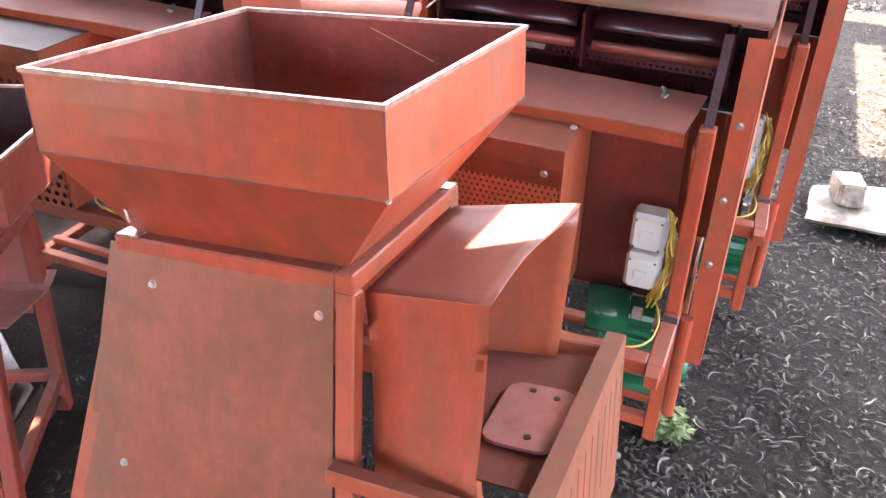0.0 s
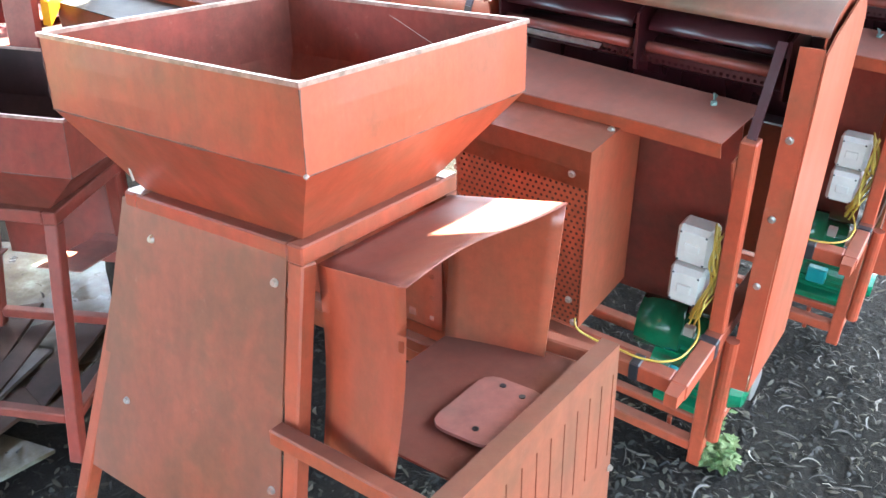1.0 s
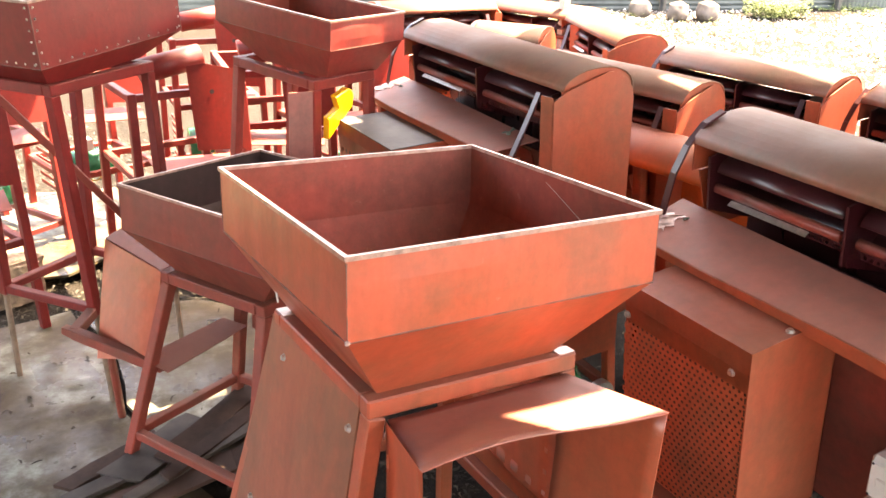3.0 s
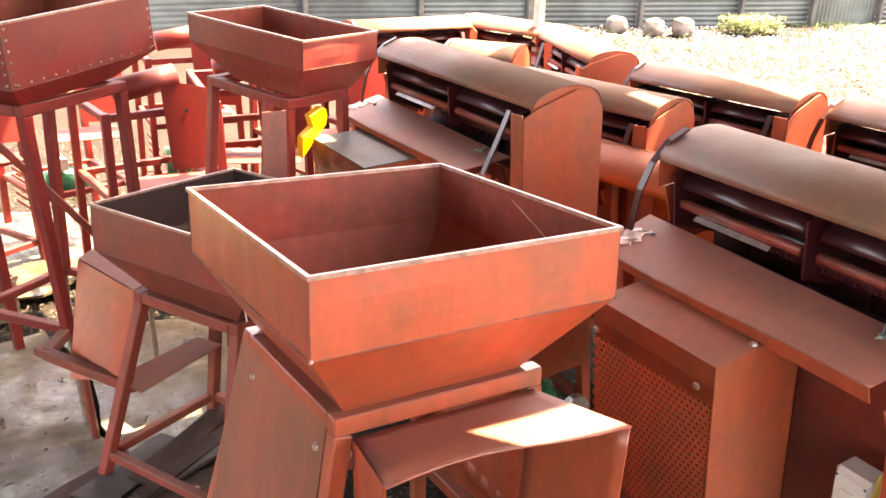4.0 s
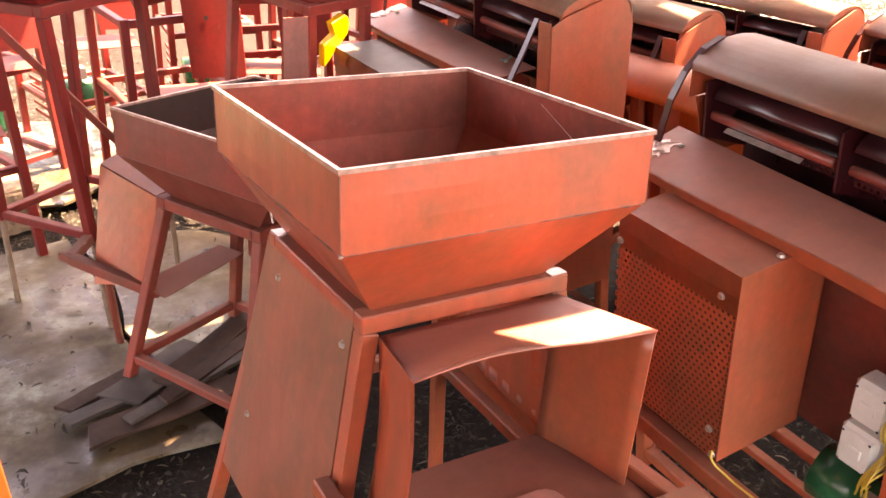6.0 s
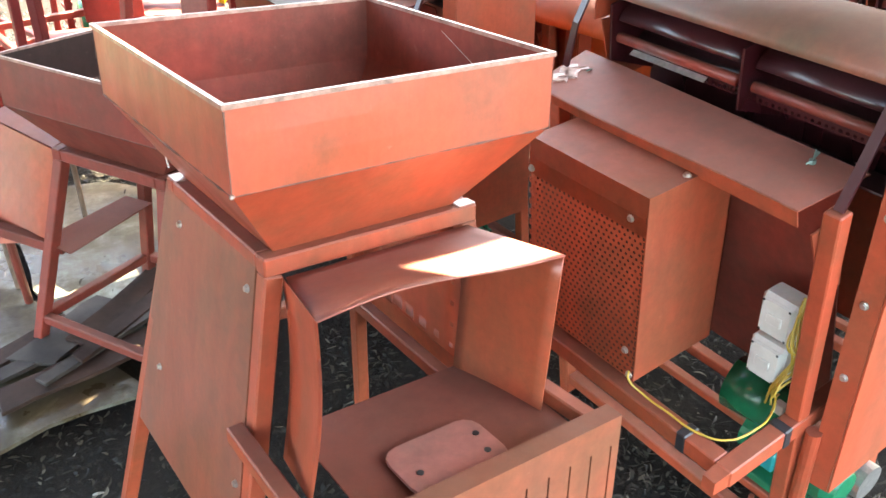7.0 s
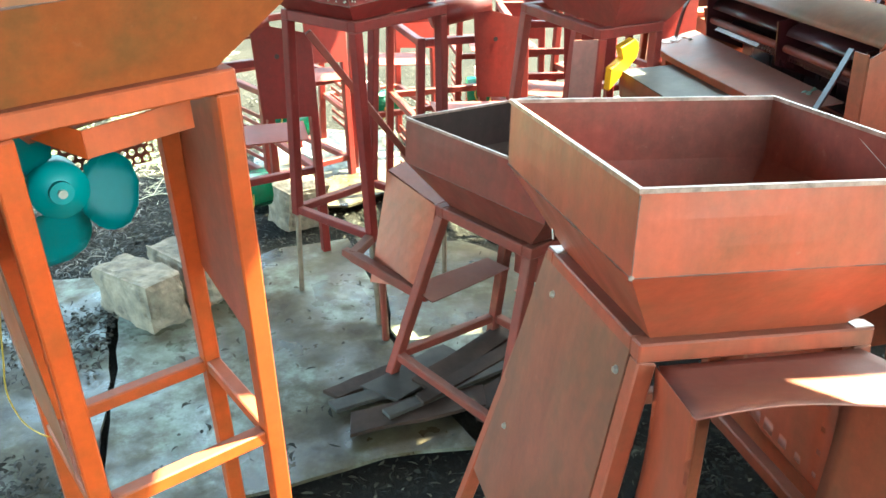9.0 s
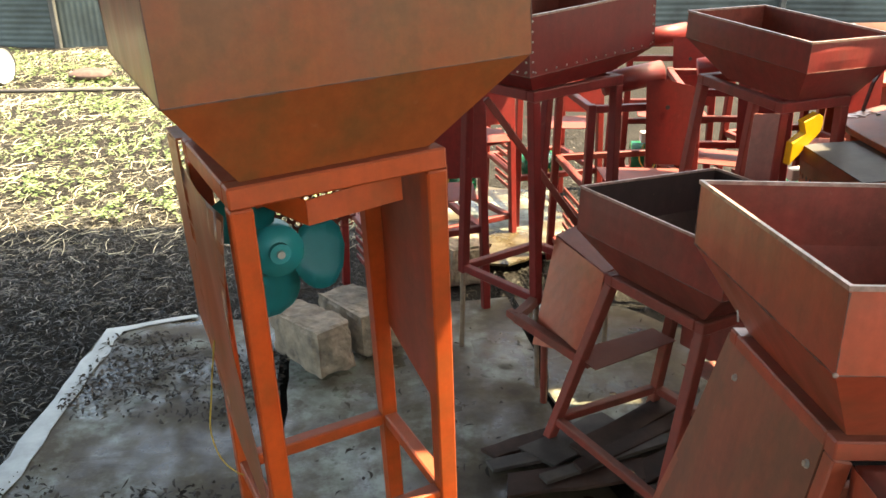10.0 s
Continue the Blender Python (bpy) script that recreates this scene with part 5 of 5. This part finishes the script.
def straw(rnd, p, verts, faces):
    """A thin bleached stalk lying on the ground."""
    a, ln, w = rnd.uniform(0, 6.28), rnd.uniform(0.05, 0.17), rnd.uniform(0.0008, 0.002)
    d, s = Vector((math.cos(a), math.sin(a), rnd.uniform(-0.02, 0.25))), Vector((-math.sin(a), math.cos(a), 0.4))
    k = len(verts)
    bow = rnd.uniform(-0.12, 0.12) * ln
    for f in (-0.5, -0.17, 0.17, 0.5):
        q = p + d * ln * (f + 0.5) + s * bow * (1 - 4 * f * f) + Vector((0, 0, 0.004))
        verts.extend((tuple(q - s * w), tuple(q + s * w)))
    faces.extend([(k + 2 * i, k + 2 * i + 2, k + 2 * i + 3, k + 2 * i + 1) for i in range(3)])


def weed(rnd, p, verts, faces):
    """A seedling: a stem with pairs of pointed leaves."""
    h = rnd.uniform(0.02, 0.08) * (1.7 if rnd.random() < 0.12 else 1)
    lean = Vector((rnd.uniform(-0.3, 0.3), rnd.uniform(-0.3, 0.3), 1))
    for j in range(rnd.randint(4, 9)):
        f = rnd.uniform(0.25, 1)
        b = p + lean * h * f
        a = rnd.uniform(0, 6.28)
        d = Vector((math.cos(a), math.sin(a), rnd.uniform(-0.1, 0.6)))
        ln = rnd.uniform(0.015, 0.04) * (1.2 - 0.4 * f)
        s = Vector((-math.sin(a), math.cos(a), rnd.uniform(-0.3, 0.3))) * ln * rnd.uniform(0.22, 0.36)
        k = len(verts)
        verts.extend((tuple(b), tuple(b + d * ln * 0.5 - s), tuple(b + d * ln + Vector((0, 0, -0.2 * ln))), tuple(b + d * ln * 0.5 + s)))
        faces.append((k, k + 1, k + 2, k + 3))


def rubble(rnd, p, verts, faces):
    """A broken stone chip."""
    r = rnd.uniform(0.008, 0.032)
    k = len(verts)
    for j in range(5):
        a = j * 1.2566 + rnd.uniform(-0.3, 0.3)
        verts.append((p.x + r * math.cos(a) * rnd.uniform(0.6, 1.3), p.y + r * math.sin(a) * rnd.uniform(0.6, 1.3), p.z - 0.01))
    verts.append((p.x + rnd.uniform(-0.4, 0.4) * r, p.y + rnd.uniform(-0.4, 0.4) * r, p.z + r * rnd.uniform(0.3, 0.9)))
    faces.extend([(k + j, k + (j + 1) % 5, k + 5) for j in range(5)])


def clumped(f, lo, hi, seed):
    return lambda x, y, r: noise.noise((x * f, y * f, seed)) > r.uniform(lo, hi)


scatter("chaff_litter", 6000, (0.6, 5.5, -2.6, 1.6), CHAFF, "dry chips and stalks strewn over the soil", "litter", 1, sliver)
scatter("dead_leaves", 20000, (0.6, 4.6, -2.4, 1.2), LITTER, "dark curled dead leaves and husks on the soil", "litter", 11, dead_leaf)
scatter("dead_leaves", 16000, (3.2, 8.5, -2.6, 2.2), LITTER, "dark leaf litter in the dappled sun past the threshers", "litter", 18, dead_leaf)
scatter("weeds", 420, (3.4, 8.5, -2.6, 2.0, clumped(1.1, 0.0, 0.6, 12)), WEED, "small green weeds past the threshers", "weeds", 19, weed)
off_boards = lambda x, y, r: r.random() < (1.0 if y > 2.55 or x < -1.92 else 0.03)
scatter("chaff_litter", 18000, (-4.5, 0.9, 0.3, 6.0, off_boards), CHAFF, "dry stalks and chips strewn over soil and boards", "litter", 2, sliver)
scatter("dead_leaves", 30000, (-4.2, 0.9, 0.3, 5.2, off_boards), LITTER, "dark curled dead leaves over the shaded soil", "litter", 12, dead_leaf)
scatter("dead_leaves", 4000, (-0.9, 1.4, -0.4, 1.2), LITTER, "dark dead leaves between the machines", "litter", 13, dead_leaf)
scatter("weeds", 5200, (-7.5, -0.7, 3.9, 10.5, clumped(1.5, -0.35, 0.6, 3)), WEED, "low green weeds in the sunlit yard", "weeds", 3, weed)
scatter("dry_grass", 15000, (-7.5, -0.7, 3.4, 10.5, clumped(0.8, -0.9, 0.4, 6)), DRY, "pale dry stalks in the sun", "grass", 4, straw)
scatter("yard_rubble", 16000, (3.4, 13.5, 2.5, 9.6), PALE_STONE, "bleached rubble in the sunlit yard", "rubble", 5, rubble)
scatter("weeds", 5000, (5.0, 15.0, 4.0, 9.6, clumped(0.6, -0.05, 0.5, 8)), WEED, "green weeds along the fence", "weeds", 6, weed)


def tall_weed(rnd, p, verts, faces):
    """A leafy stalk, knee high."""
    for j in range(5):
        weed(rnd, p + Vector((rnd.uniform(-0.05, 0.05), rnd.uniform(-0.05, 0.05), rnd.uniform(0, 0.22))), verts, faces)


scatter("weeds", 300, (10.0, 10.9, 7.75, 8.3), WEED, "leafy green bush of weeds at the foot of the fence", "weeds", 20, tall_weed)
SHREDS = leaf_material("husk_shreds", [(0.0, (0.015, 0.0135, 0.011)), (0.7, (0.045, 0.041, 0.032)), (1.0, (0.15, 0.135, 0.105))], 0.55, 0.4)


def shred(rnd, p, verts, faces):
    """A long curled shred of husk."""
    a, ln, w = rnd.uniform(0, 6.28), rnd.uniform(0.025, 0.08), rnd.uniform(0.001, 0.0035)
    turn = rnd.uniform(-2.6, 2.6)
    k = len(verts)
    q = p.copy()
    for i in range(6):
        d = Vector((math.cos(a), math.sin(a), 0))
        s = Vector((-d.y, d.x, 0.5)) * w * (1 - abs(i - 2.5) / 4)
        z = Vector((0, 0, 0.004 + 0.10 * ln * math.sin(math.pi * i / 5)))
        verts.extend((tuple(q - s + z), tuple(q + s + z)))
        q = q + d * ln / 5
        a += turn / 5
    faces.extend([(k + 2 * i, k + 2 * i + 2, k + 2 * i + 3, k + 2 * i + 1) for i in range(5)])


scatter("husk_shreds", 9000, (-4.0, -1.1, 1.4, 4.3, lambda x, y, r: y > 2.6 or x < -1.93), SHREDS, "curled pale husk shreds on the shaded soil", "litter", 16, shred)
scatter("husk_shreds", 1100, (0.8, 4.0, -2.2, 0.4), SHREDS, "curled husk shreds beside the threshers", "litter", 17, shred)
scatter("weeds", 70, (1.18, 1.26, -0.27, -0.2), WEED, "green sprig at the foot of the thresher", "weeds", 14, weed)
CRUMBS = leaf_material("dark_crumbs", [(0.0, (0.012, 0.010, 0.008)), (1.0, (0.05, 0.04, 0.03))], 0.8)


def board_leaf(rnd, p, verts, faces):
    dead_leaf(rnd, Vector((p.x, p.y, 0.034)), verts, faces)


def crumb(rnd, p, verts, faces):
    """A lump of soil or dead leaf lying on a board."""
    r = rnd.uniform(0.003, 0.010)
    p = Vector((p.x, p.y, 0.040))
    k = len(verts)
    for j in range(5):
        a = j * 1.2566 + rnd.uniform(-0.3, 0.3)
        verts.append((p.x + r * math.cos(a) * rnd.uniform(0.6, 1.3), p.y + r * math.sin(a) * rnd.uniform(0.6, 1.3), p.z - 0.012))
    verts.append((p.x, p.y, p.z + r * 0.1 - 0.004))
    faces.extend([(k + j, k + (j + 1) % 5, k + 5) for j in range(5)])


on_board = clumped(2.2, -0.15, 0.45, 4)
scatter("soil_crumbs", 300, (-1.82, -1.03, 0.9, 2.42, on_board), CRUMBS, "dark crumbs of soil on the board", "litter", 7, crumb)
scatter("dead_leaves", 2400, (-1.82, -1.03, 0.9, 2.42, on_board), CRUMBS, "dark dead leaves strewn on the board", "litter", 15, board_leaf)
scatter("dead_leaves", 160, (-0.9, 0.6, 1.2, 2.5), CRUMBS, "a few dark dead leaves on the pale sheets", "litter", 8, board_leaf)
